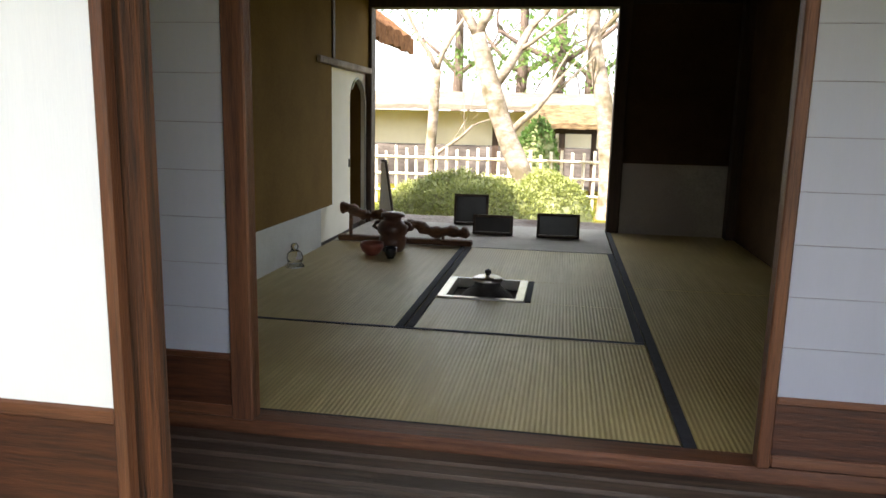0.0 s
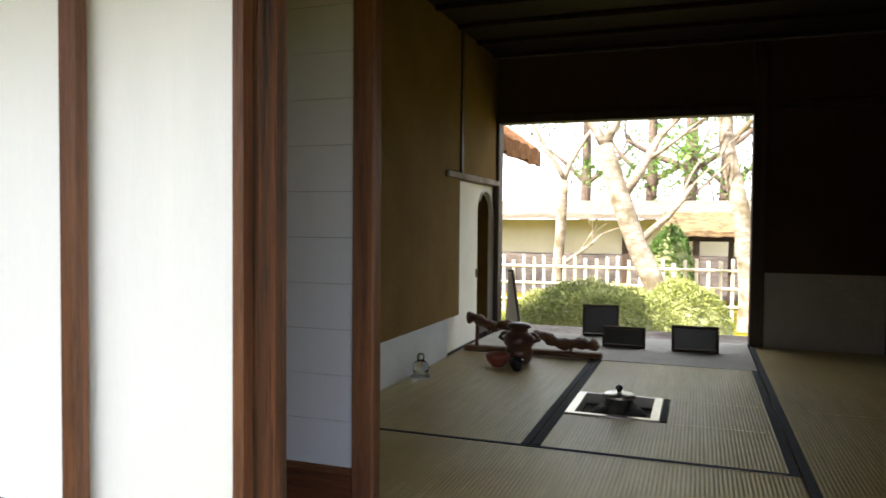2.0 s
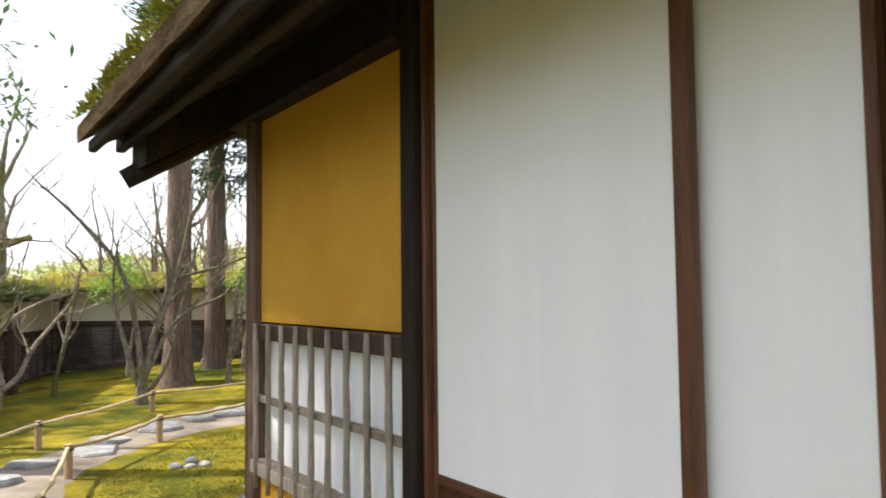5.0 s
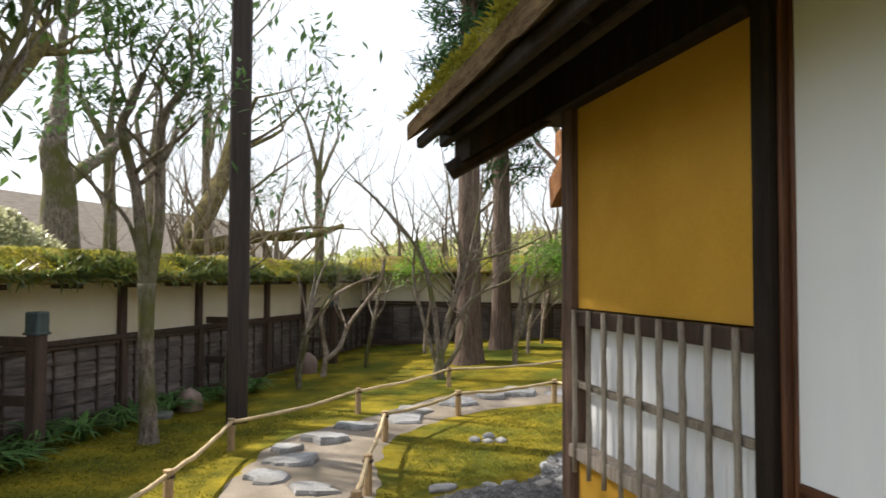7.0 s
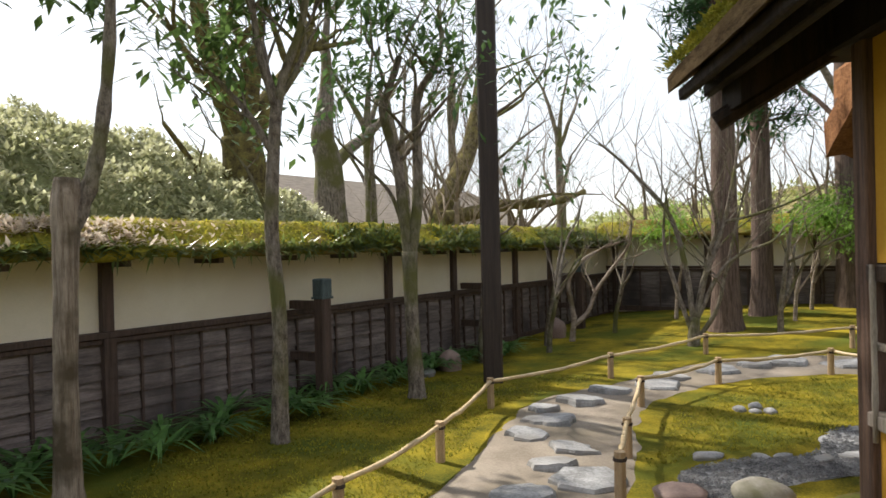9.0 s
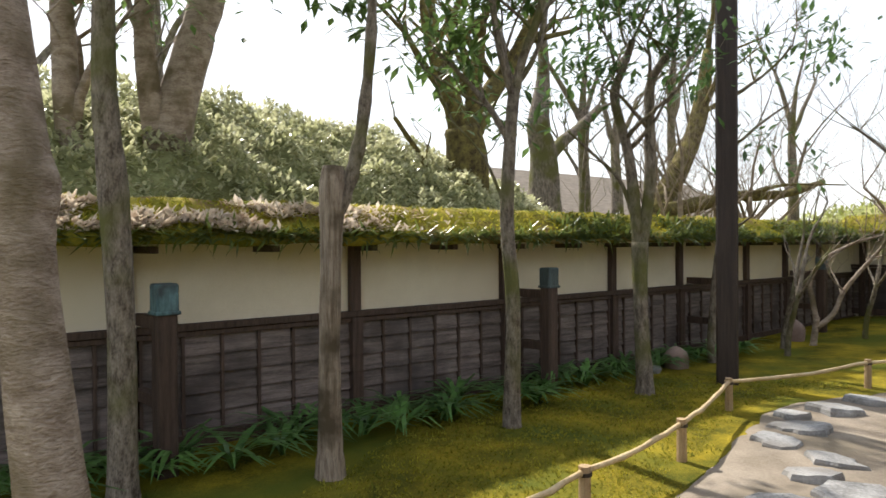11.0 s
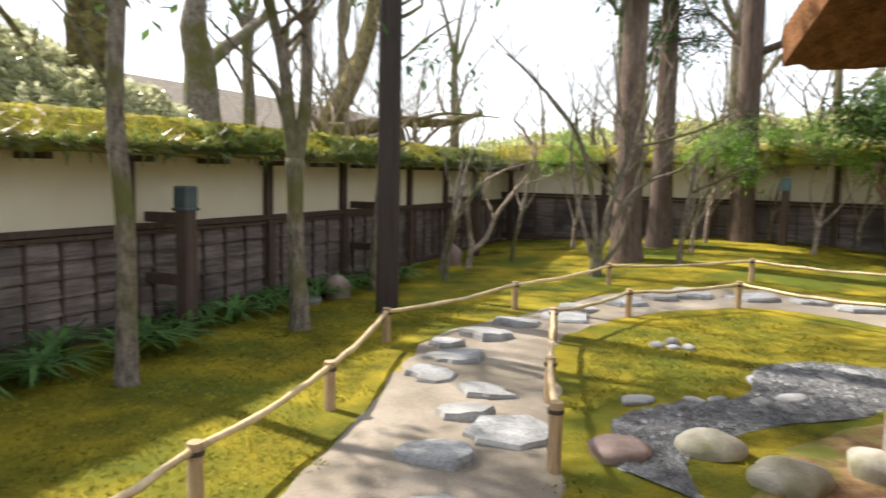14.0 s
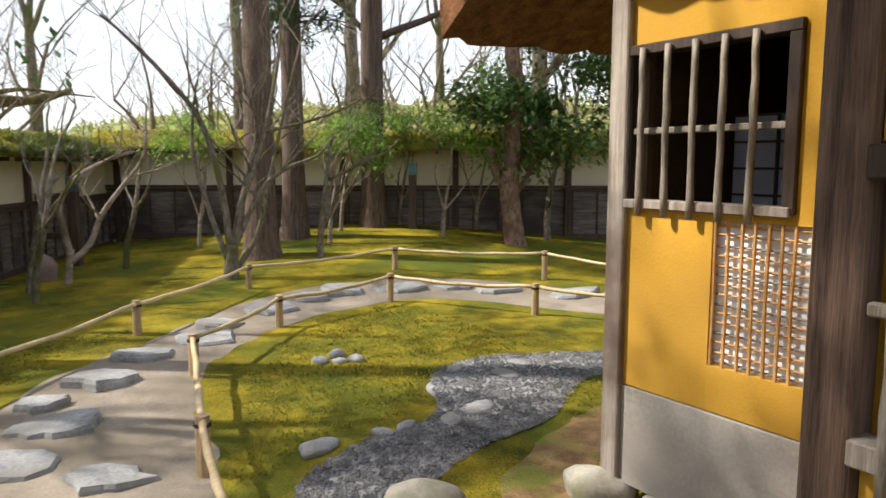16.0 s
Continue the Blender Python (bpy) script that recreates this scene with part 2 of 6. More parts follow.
LEAF_ROOF = leaf_material("roof_fern", (0.07, 0.11, 0.03), (0.23, 0.28, 0.08), 0.35, 0.4)
LEAF_MOSS = leaf_material("moss_tuft", (0.11, 0.13, 0.015), (0.40, 0.35, 0.04), 0.8, 0.45)
LEAF_FRESH = leaf_material("fresh_leaf", (0.12, 0.24, 0.03), (0.28, 0.44, 0.08), 0.45, 0.5)
LEAF_STRAP = leaf_material("strap_leaf", (0.07, 0.15, 0.05), (0.16, 0.31, 0.09), 0.3, 0.4)
CONIFER = leaf_material("conifer_needles", (0.02, 0.065, 0.025), (0.06, 0.14, 0.05), 0.6, 0.2)
PINE = leaf_material("pine_needles", (0.10, 0.18, 0.05), (0.24, 0.36, 0.10), 0.6, 0.4)
BANK = material("grassy_bank", (0.15, 0.17, 0.05), (0.30, 0.30, 0.10), 2, 0.95, 0.6, 30, c=(0.22, 0.19, 0.08), big=0.5)
TILE = material("old_roof", (0.12, 0.10, 0.08), (0.22, 0.18, 0.14), 3, 0.9, 0.4, 30, (1, 1, 9))
GLASS = bpy.data.materials.new("clear_glass")
GLASS.use_nodes = True
GLASS.node_tree.nodes["Principled BSDF"].inputs["Transmission Weight"].default_value = 1.0
GLASS.node_tree.nodes["Principled BSDF"].inputs["Roughness"].default_value = 0.03
GLASS.node_tree.nodes["Principled BSDF"].inputs["Base Color"].default_value = (0.93, 0.95, 0.95, 1)


# ---- mesh helpers ----
class Shape:
    """Vertices and faces gathered into one mesh."""

    def __init__(self):
        self.v, self.f = [], []

    def add(self, vs, fs):
        k = len(self.v)
        self.v.extend(tuple(q) for q in vs)
        self.f.extend(tuple(k + i for i in q) for q in fs)
        return self

    def box(self, lo, hi, ch=0.004, turn=None, at=None):
        """A box from lo to hi with chamfered edges."""
        lo, hi = Vector(lo), Vector(hi)
        c, h = (lo + hi) / 2, (hi - lo) / 2
        ch = min(ch, 0.45 * min(h))
        vs, index = [], {}
        for sx in (-1, 1):
            for sy in (-1, 1):
                for sz in (-1, 1):
                    for ax in range(3):
                        p = [sx * h.x, sy * h.y, sz * h.z]
                        for o in range(3):
                            if o != ax:
                                p[o] -= (sx, sy, sz)[o] * ch
                        index[(sx, sy, sz, ax)] = len(vs)
                        p = Vector(p)
                        vs.append(c + p if turn is None else c + turn @ p)
        fs = []
        for ax in range(3):
            o1, o2 = [(1, 2), (2, 0), (0, 1)][ax]
            for s in (-1, 1):
                q = []
                for a, b in ((-1, -1), (1, -1), (1, 1), (-1, 1)):
                    k = [0, 0, 0]
                    k[ax], k[o1], k[o2] = s, a, b
                    q.append(index[(*k, ax)])
                fs.append(q if s > 0 else q[::-1])
            for a in (-1, 1):
                for b in (-1, 1):
                    k1, k2 = [0, 0, 0], [0, 0, 0]
                    k1[ax], k1[o1], k1[o2] = -1, a, b
                    k2[ax], k2[o1], k2[o2] = 1, a, b
                    q = [index[(*k1, o1)], index[(*k2, o1)], index[(*k2, o2)], index[(*k1, o2)]]
                    fs.append(q if a * b > 0 else q[::-1])
        for sx in (-1, 1):
            for sy in (-1, 1):
                for sz in (-1, 1):
                    q = [index[(sx, sy, sz, 0)], index[(sx, sy, sz, 1)], index[(sx, sy, sz, 2)]]
                    fs.append(q if sx * sy * sz > 0 else q[::-1])
        return self.add(vs, fs)

    def tube(self, pts, radii, n=8, cap=True):
        pts = [Vector(p) for p in pts]
        vs, fs = [], []
        for i, p in enumerate(pts):
            d = (pts[min(i + 1, len(pts) - 1)] - pts[max(i - 1, 0)]).normalized()
            ref = Vector((1, 0.13, 0.02))
            a = ref - d * ref.dot(d)
            if a.length < 0.1:
                a = Vector((0.02, 1, 0.1)) - d * d.dot(Vector((0.02, 1, 0.1)))
            a.normalize()
            b = d.cross(a)
            for k in range(n):
                w = 2 * math.pi * k / n
                vs.append(p + (a * math.cos(w) + b * math.sin(w)) * radii[i])
        for i in range(len(pts) - 1):
            for k in range(n):
                fs.append((i * n + k, i * n + (k + 1) % n, (i + 1) * n + (k + 1) % n, (i + 1) * n + k))
        if cap:
            fs.append(tuple(range(n))[::-1])
            fs.append(tuple((len(pts) - 1) * n + k for k in range(n)))
        return self.add(vs, fs)

    def lathe(self, centre, profile, n=20):
        """A turned body: profile of (radius, height)."""
        x, y, z = centre
        vs, fs = [], []
        for r, h in profile:
            for k in range(n):
                w = 2 * math.pi * k / n
                vs.append((x + r * math.cos(w), y + r * math.sin(w), z + h))
        for i in range(len(profile) - 1):
            for k in range(n):
                fs.append((i * n + k, i * n + (k + 1) % n, (i + 1) * n + (k + 1) % n, (i + 1) * n + k))
        fs.append(tuple(range(n))[::-1])
        fs.append(tuple((len(profile) - 1) * n + k for k in range(n)))
        return self.add(vs, fs)

    def prism(self, poly, z0, z1):
        n = len(poly)
        vs = [(*p, z0) for p in poly] + [(*p, z1) for p in poly]
        fs = [tuple(range(n))[::-1], tuple(range(n, 2 * n))] + [(i, (i + 1) % n, n + (i + 1) % n, n + i) for i in range(n)]
        return self.add(vs, fs)

    def leaf(self, p, d, up, length, width):
        d = d.normalized()
        s = d.cross(up)
        if s.length < 1e-3:
            s = d.orthogonal()
        s = s.normalized() * width / 2
        fold = s.cross(d).normalized() * width * 0.12
        m = p + d * length * 0.45
        return self.add([p, m + s + fold, p + d * length, m - s + fold], [(0, 1, 2, 3)])

    def mesh(self, name, mat, smooth=False):
        me = bpy.data.meshes.new(name)
        me.from_pydata(self.v, [], self.f)
        me.materials.append(mat)
        if smooth:
            me.polygons.foreach_set("use_smooth", [True] * len(me.polygons))
        me.update()
        return me


def thing(name, label="", category="", group="", kind="", at=(0, 0, 0)):
    ob = new(name)
    ob.empty_display_size = 0.1
    ob.location = at
    return tagged(ob, label, category, group, kind)


def part(name, shape, mat, parent=None, label="", smooth=False):
    """One mesh object under a thing; vertices in world metres."""
    me = shape.mesh(name, mat, smooth)
    ob = new(name, me)
    if parent is not None:
        ob.parent = parent
        base = parent.location.copy()
        up = parent.parent
        while up is not None:
            base += up.location
            up = up.parent
        me.transform(Matrix.Translation(-base))
    if label:
        ob["label"] = label
    return ob


def solid(name, shape, mat, label="", category="", group="", kind="", smooth=False):
    return tagged(part(name, shape, mat, None, "", smooth), label, category, group, kind)


def box(lo, hi, ch=0.004):
    return Shape().box(lo, hi, ch)


R = random.Random(7)


def hill(x, y):
    """Height of the garden ground."""
    g = 0.42 * math.exp(-(((x + 13.0) / 3.8) ** 2 + ((y - 6.2) / 3.7) ** 2))
    return g + 0.018 * noise.noise(Vector((x * 0.9, y * 0.9, 0))) + 0.008 * noise.noise(Vector((x * 3.1, y * 3.1, 4)))

# ---- ground ----
def ground_sheet():
    xs = [-120, -70, -45, -32, -26, -22] + [-19 + 0.25 * i for i in range(89)] + [4, 6, 10, 16, 24, 40, 70, 120]
    ys = [-120, -70, -40, -24, -16, -10] + [-7 + 0.25 * i for i in range(69)] + [11.5, 13, 16, 20, 30, 45, 70, 120]
    s = Shape()
    vs = [(x, y, hill(x, y)) for y in ys for x in xs]
    w = len(xs)
    fs = [(j * w + i, j * w + i + 1, (j + 1) * w + i + 1, (j + 1) * w + i) for j in range(len(ys) - 1) for i in range(w - 1)]
    s.add(vs, fs)
    return solid("ground", s, MOSS, "green and yellow moss lawn of a garden", "ground", kind="structure", smooth=True)


ground_sheet()


def smooth_line(pts, steps=6):
    out = []
    n = len(pts)
    for i in range(n - 1):
        p0, p1, p2, p3 = (Vector(pts[max(i - 1, 0)]), Vector(pts[i]), Vector(pts[i + 1]), Vector(pts[min(i + 2, n - 1)]))
        for k in range(steps):
            t = k / steps
            out.append(0.5 * ((2 * p1) + (p2 - p0) * t + (2 * p0 - 5 * p1 + 4 * p2 - p3) * t * t + (3 * p1 - p0 - 3 * p2 + p3) * t ** 3))
    out.append(Vector(pts[-1]))
    return out


def ribbon(left, right, lift, across=6, wobble=0.05, steps=8):
    """A strip of surface between two plan lines, lying on the ground."""
    a, b = smooth_line(left, steps), smooth_line(right, steps)
    s = Shape()
    vs = []
    for i, (p, q) in enumerate(zip(a, b)):
        for k in range(across + 1):
            t = k / across
            e = wobble * noise.noise(Vector((p.x * 3, p.y * 3, k * 0.4))) if k in (0, across) else 0
            x, y = p.x + (q.x - p.x) * t + e, p.y + (q.y - p.y) * t + e
            edge = 0 if k in (0, across) else 1
            vs.append((x, y, hill(x, y) + lift * edge + 0.001 * (1 - edge) + 0.004 * edge * noise.noise(Vector((x * 5, y * 5, 1)))))
    w = across + 1
    fs = [(i * w + k, i * w + k + 1, (i + 1) * w + k + 1, (i + 1) * w + k) for i in range(len(a) - 1) for k in range(across)]
    return s.add(vs, fs)


PATH_OUTER = [(1.2, -1.1), (-1.4, -1.1), (-3.2, -0.75), (-4.6, -0.38), (-5.9, -0.05), (-6.75, 0.2), (-7.5, 0.95), (-8.2, 1.65), (-8.95, 2.7), (-8.95, 4.05), (-8.2, 5.1), (-6.8, 5.9)]
PATH_INNER = [(1.2, 0.35), (-1.4, 0.35), (-3.3, 0.55), (-4.4, 0.78), (-5.3, 0.95), (-5.95, 1.05), (-6.75, 1.35), (-7.35, 1.9), (-7.85, 2.75), (-7.95, 3.7), (-7.45, 4.3), (-6.3, 5.0)]
solid("path", ribbon(PATH_OUTER, PATH_INNER, 0.010), DIRT, "trodden bare earth garden path", "path", kind="structure", smooth=True)
solid("bare_earth", ribbon([(-2.3, 1.25), (-2.9, 1.7), (-3.5, 2.12), (-4.05, 2.4), (-4.2, 3.2), (-4.2, 4.2)], [(-2.3, 0.95), (-3.0, 1.15), (-3.55, 1.5), (-4.2, 1.95), (-4.6, 2.8), (-4.6, 4.0)], 0.008, wobble=0.12), BARE,
      "dry reddish earth beside the wall", "ground", kind="structure", smooth=True)


def rock(name, x, y, rx, ry, h, turn, mat, label, seed, flat=0.55, group="", category="stone", sink=0.03):
    """A worn stone: a squashed, knobbly ball with a flattened top."""
    s = Shape()
    n, m = 16, 7
    vs = []
    z0 = hill(x, y) - sink
    for j in range(m):
        f = j / (m - 1)
        prof = (1 - max(0, (f - flat) / (1 - flat)) ** 2 * 0.85) if f > flat else 0.9 + 0.1 * f / flat
        if j == m - 1:
            prof = 0.1
        for k in range(n):
            w = 2 * math.pi * k / n
            e = 1 + 0.24 * noise.noise(Vector((math.cos(w) * 1.3 + seed * 3.1, math.sin(w) * 1.3, seed))) + 0.07 * noise.noise(Vector((math.cos(w) * 4, math.sin(w) * 4, seed + f * 2)))
            px, py = rx * prof * e * math.cos(w), ry * prof * e * math.sin(w)
            c, d = math.cos(turn), math.sin(turn)
            zz = (h + sink) * min(1, f / max(flat, 0.01) if flat < 0.01 else (f ** 0.6)) + 0.012 * noise.noise(Vector((px * 9, py * 9, seed)))
            vs.append((x + px * c - py * d, y + px * d + py * c, z0 + zz))
    fs = [(j * n + k, j * n + (k + 1) % n, (j + 1) * n + (k + 1) % n, (j + 1) * n + k) for j in range(m - 1) for k in range(n)]
    fs.append(tuple((m - 1) * n + k for k in range(n)))
    s.add(vs, fs)
    return solid(name, s, mat, label, category, group, smooth=True)


def flagstone(x, y, rx, ry, turn, seed):
    """A flat, angular stone with a broken edge and a slightly tilted, uneven top."""
    rng = random.Random(seed)
    n = rng.choice((7, 8, 9))
    ang = sorted((k + rng.uniform(-0.3, 0.3)) * 2 * math.pi / n for k in range(n))
    rim = []
    for a in ang:
        rr = rng.uniform(0.82, 1.1)
        rim.append((rx * rr * math.cos(a), ry * rr * math.sin(a)))
    fine = []
    for (ax, ay), (bx, by) in zip(rim, rim[1:] + rim[:1]):
        for t in (0, 0.5):
            e = rng.uniform(-0.02, 0.02)
            fine.append((ax + (bx - ax) * t + e, ay + (by - ay) * t + e))
    tx, ty, h = rng.uniform(-.09, .09), rng.uniform(-.09, .09), rng.uniform(0.035, 0.06)
    c, d = math.cos(turn), math.sin(turn)
    vs = []
    m = len(fine)
    for f, up in ((1.04, -0.05), (1.0, h * 0.55), (0.93, h), (0.5, h + 0.004)):
        for px, py in fine:
            qx, qy = px * f, py * f
            e = 0.006 * noise.noise(Vector((qx * 14, qy * 14, seed)))
            vs.append((x + qx * c - qy * d, y + qx * d + qy * c, hill(x, y) + up + (tx * qx + ty * qy + e if up > 0 else 0)))
    s = Shape().add(vs, [(j * m + k, j * m + (k + 1) % m, (j + 1) * m + (k + 1) % m, (j + 1) * m + k) for j in range(3) for k in range(m)] + [tuple(3 * m + k for k in range(m))])
    return solid("stepping_stone", s, STONE, "flat grey stepping stone set in the earth path", "stepping stone", "stepping stones of the path")


STEPS = [(-4.10, 0.06, .34, .17), (-4.42, 0.50, .36, .24), (-4.74, 0.27, .24, .15), (-5.17, 0.45, .28, .16), (-5.52, 0.13, .27, .16),
         (-5.97, 0.32, .33, .17), (-6.41, 0.30, .24, .13), (-6.72, 0.68, .32, .22), (-7.22, 1.02, .28, .20), (-7.52, 1.55, .36, .26), (-7.95, 1.80, .30, .2),
         (-8.22, 2.36, .34, .26), (-8.50, 2.85, .28, .2), (-8.65, 3.30, .34, .28), (-8.42, 3.88, .42, .26), (-8.22, 4.45, .36, .24), (-7.78, 4.74, .36, .22), (-7.25, 5.30, .5, .22),
         (-3.45, 0.12, .34, .2), (-2.85, -0.3, .32, .22), (-2.2, -0.1, .3, .22), (-1.5, -0.35, .32, .22), (-0.75, -0.15, .32, .24), (0.1, -0.3, .34, .24)]
for i, (x, y, rx, ry) in enumerate(STEPS):
    flagstone(x, y, rx * 0.74, ry * 0.98, 1.3 + R.uniform(-0.35, 0.35), i + 1)
for i, (x, y, rx, ry, h) in enumerate([(-4.16, 1.47, .18, .14, .12), (-3.77, 1.68, .19, .16, .13), (-3.38, 1.95, .19, .16, .10)]):
    rock("boulder", x, y, rx, ry, h, 1.2, BOULDER, "smooth rounded grey boulder beside the gravel", 40 + i, 0.2, "round boulders by the wall", "boulder")
rock("boulder", -4.15, 1.0, .15, .17, .07, 0.5, RED_STONE, "flat reddish stone at the gravel's edge", 50, 0.6, "", "boulder")
for i, (x, y, r, h) in enumerate([(-6.45, 2.06, .085, .05), (-6.36, 2.17, .06, .04), (-6.5, 2.22, .07, .06), (-6.34, 2.29, .08, .045)]):
    rock("small_stone", x, y, r, r * 0.7, h, i, STONE, "small pale stone half sunk in the moss", 60 + i, 0.3, "stones in the moss", "stone")
for i, (x, y, r) in enumerate([(-4.97, 1.38, .13), (-5.0, 2.4, .14), (-4.93, 2.16, .11), (-4.98, 1.75, .07), (-4.99, 1.9, .08), (-5.45, 2.95, .12), (-5.6, 3.2, .1), (-5.75, 2.75, .09)]):
    rock("edging_stone", x, y, r * 0.6, r, 0.03, R.uniform(0, 3), STONE, "low flat stone edging the gravel", 80 + i, 0.6, "gravel edging stones", "stone")
rock("rock", -8.7, -0.75, .13, .15, .26, 0.3, RED_STONE, "reddish upright rock at the foot of the fence wall", 95, 0.25, "", "rock")
rock("rock", -11.4, 0.75, .16, .14, .32, 0.9, RED_STONE, "leaning reddish rock near the wall's corner", 96, 0.25, "", "rock")
rock("rock", -8.35, -1.05, .24, .15, .08, 0.5, STONE, "low grey rock at the foot of the fence wall", 97, 0.5, "", "rock")

# dry stream of gravel
GRAVEL_A = [(-5.45, 4.1), (-5.85, 3.2), (-5.78, 2.6), (-5.05, 2.1), (-4.92, 1.6), (-4.62, 1.12), (-3.95, 0.95)]
GRAVEL_B = [(-5.15, 4.1), (-5.1, 3.4), (-4.85, 2.95), (-4.62, 2.55), (-4.5, 1.95), (-4.1, 1.35), (-3.6, 1.2)]
solid("gravel_bed", ribbon(GRAVEL_A, GRAVEL_B, 0.008), PEBBLE, "grey gravel bed of a dry stream", "gravel", kind="stuff", smooth=True)
ga, gb = smooth_line(GRAVEL_A, 8), smooth_line(GRAVEL_B, 8)
peb = Shape()
for i in range(9000):
    k = R.randrange(len(ga) - 1)
    t, u = R.random(), R.random()
    a, b = ga[k].lerp(ga[k + 1], u), gb[k].lerp(gb[k + 1], u)
    p = a.lerp(b, t)
    r = R.uniform(0.006, 0.014)
    z = hill(p.x, p.y) + 0.009 + r * 0.3
    o = [Vector((R.uniform(.7, 1.3) * r * sx, R.uniform(.7, 1.3) * r * sy, R.uniform(.5, .9) * r * sz)) for sx, sy, sz in ((1, .2, 0), (0, 1, .2), (-1, 0, 0), (0, -1, 0), (.1, 0, 1))]
    peb.add([(p.x + q.x, p.y + q.y, z + q.z) for q in o], [(0, 1, 4), (1, 2, 4), (2, 3, 4), (3, 0, 4)])
solid("pebbles", peb, PEBBLE, "loose grey pebbles of a dry stream", "gravel", kind="stuff")

# short moss tufts where the lawn is seen close
tuft = Shape()
for i in range(26000):
    x, y = R.uniform(-8.2, -2.6), R.uniform(-2.6, 3.6)
    if y > 1.7 and x > -4.6:
        continue
    ka = min(range(len(ga)), key=lambda q: (ga[q].x - x) ** 2 + (ga[q].y - y) ** 2) if y > 0.8 and x > -6.1 else None
    if ka is not None and (ga[ka].lerp(gb[ka], 0.5) - Vector((x, y))).length < 0.45:
        continue
    inside = False
    for po, pi in zip(PATH_OUTER[1:11], PATH_INNER[1:11]):
        m_ = ((po[0] + pi[0]) / 2, (po[1] + pi[1]) / 2)
        if (m_[0] - x) ** 2 + (m_[1] - y) ** 2 < 0.62:
            inside = True
            break
    if inside:
        continue
    z = hill(x, y)
    for k in range(3):
        w = R.uniform(0, 6.28)
        d = Vector((math.cos(w), math.sin(w), R.uniform(0.8, 2.0)))
        tuft.leaf(Vector((x, y, z - 0.003)), d, Vector((0, 0, 1)), R.uniform(0.014, 0.034), 0.008)
solid("moss_tufts", tuft, LEAF_MOSS, "short yellow-green moss tufts", "moss", kind="stuff")


# ---- low bamboo fence along the path ----
def fence(name, posts, label):
    th = thing(name, label, "fence", "low path fences", at=(posts[0][0], posts[0][1], 0))
    for x, y, h in posts:
        z = hill(x, y)
        s = Shape().tube([(x, y, z - 0.05), (x, y, z + h * 0.5), (x + 0.004, y, z + h)], [0.036, 0.034, 0.033], 9)
        part("post", s, BAMBOO_POST, th, smooth=False)
        knot = Shape().tube([(x, y, z + h - 0.055), (x, y, z + h - 0.035)], [0.041, 0.041], 9)
        part("lashing", knot, ROPE, th, "dark rope lashing")
    for (x0, y0, h0), (x1, y1, h1) in zip(posts, posts[1:]):
        pts, rr = [], []
        n = 9
        for k in range(n + 1):
            t = -0.02 + 1.04 * k / n
            x, y = x0 + (x1 - x0) * t, y0 + (y1 - y0) * t
            z = (hill(x0, y0) + h0) * (1 - t) + (hill(x1, y1) + h1) * t - 0.03 - 0.03 * math.sin(math.pi * max(0, min(1, t))) + 0.006 * R.uniform(-1, 1)
            pts.append((x + 0.006 * R.uniform(-1, 1), y + 0.006 * R.uniform(-1, 1), z))
            rr.append(0.017 + (0.003 if k % 3 == 0 else 0))
        part("rail", Shape().tube(pts, rr, 8), BAMBOO, th, "bare pale bamboo rail", smooth=True)
    return th


ROPE = material("rope", (0.03, 0.02, 0.015), (0.08, 0.06, 0.045), 60, 0.9, 0.4, 200)
fence("bamboo_fence", [(-2.7, -1.35, .29), (-3.6, -0.95, .29), (-4.86, -0.51, .29), (-6.58, -0.19, .29), (-8.0, 1.13, .29), (-9.4, 2.55, .27), (-9.35, 4.36, .29), (-8.02, 5.6, .34), (-6.4, 6.3, .3)],
      "low bamboo rail fence on wooden posts along the moss")
fence("bamboo_fence", [(-3.95, 0.62, .34), (-5.0, 0.83, .29), (-6.58, 1.21, .29), (-7.6, 2.2, .28), (-7.96, 3.5, .29), (-6.75, 4.35, .30), (-5.6, 5.0, .3)],
      "low bamboo rail fence along the path's inner curve")

# ---- tea house: structure ----
FAC, INN, ZF = 1.298, 2.09, 0.75
BACK = 5.81


def wall(name, pieces, mat, label):
    s = Shape()
    for lo, hi in pieces:
        s.box(lo, hi, 0.0005)
    return solid(name, s, mat, label, "wall", kind="structure")


def post(name, x0, x1, y0, y1, z0, z1, mat, label, ch=0.006):
    return solid(name, box((x0, y0, z0), (x1, y1, z1), ch), mat, label, "post", kind="structure")


# facade: post, yellow wall with a barred window, white panels
wall("wall_ochre", [((-2.39, FAC, 1.45), (-1.287, FAC + 0.07, 2.6)), ((-2.39, FAC, 0.30), (-1.287, FAC + 0.07, 0.90))], OCHRE, "ochre plastered wall in a dark timber frame")
post("corner_post", -2.49, -2.395, FAC - 0.03, FAC + 0.05, 0.02, 2.62, BROWN_POST, "dark timber corner post of the tea house")
post("main_post", -1.287, -1.223, FAC - 0.045, FAC + 0.12, 0.02, 2.9, SHADE_TIMBER, "thick dark timber post")
post("main_post_edge", -1.222, -1.208, FAC - 0.02, FAC + 0.06, 0.78, 2.8, REDWOOD, "red-brown door frame edge")
win = thing("window_1", "low window of white paper behind upright bamboo bars", "window", kind="structure", at=(-1.82, FAC, 0.9))
part("head_rail", box((-2.40, FAC - 0.035, 1.385), (-1.285, FAC + 0.03, 1.445)), WOOD, win)
part("sill_rail", box((-2.40, FAC - 0.04, 0.875), (-1.285, FAC + 0.03, 0.925)), GREY_WOOD, win)
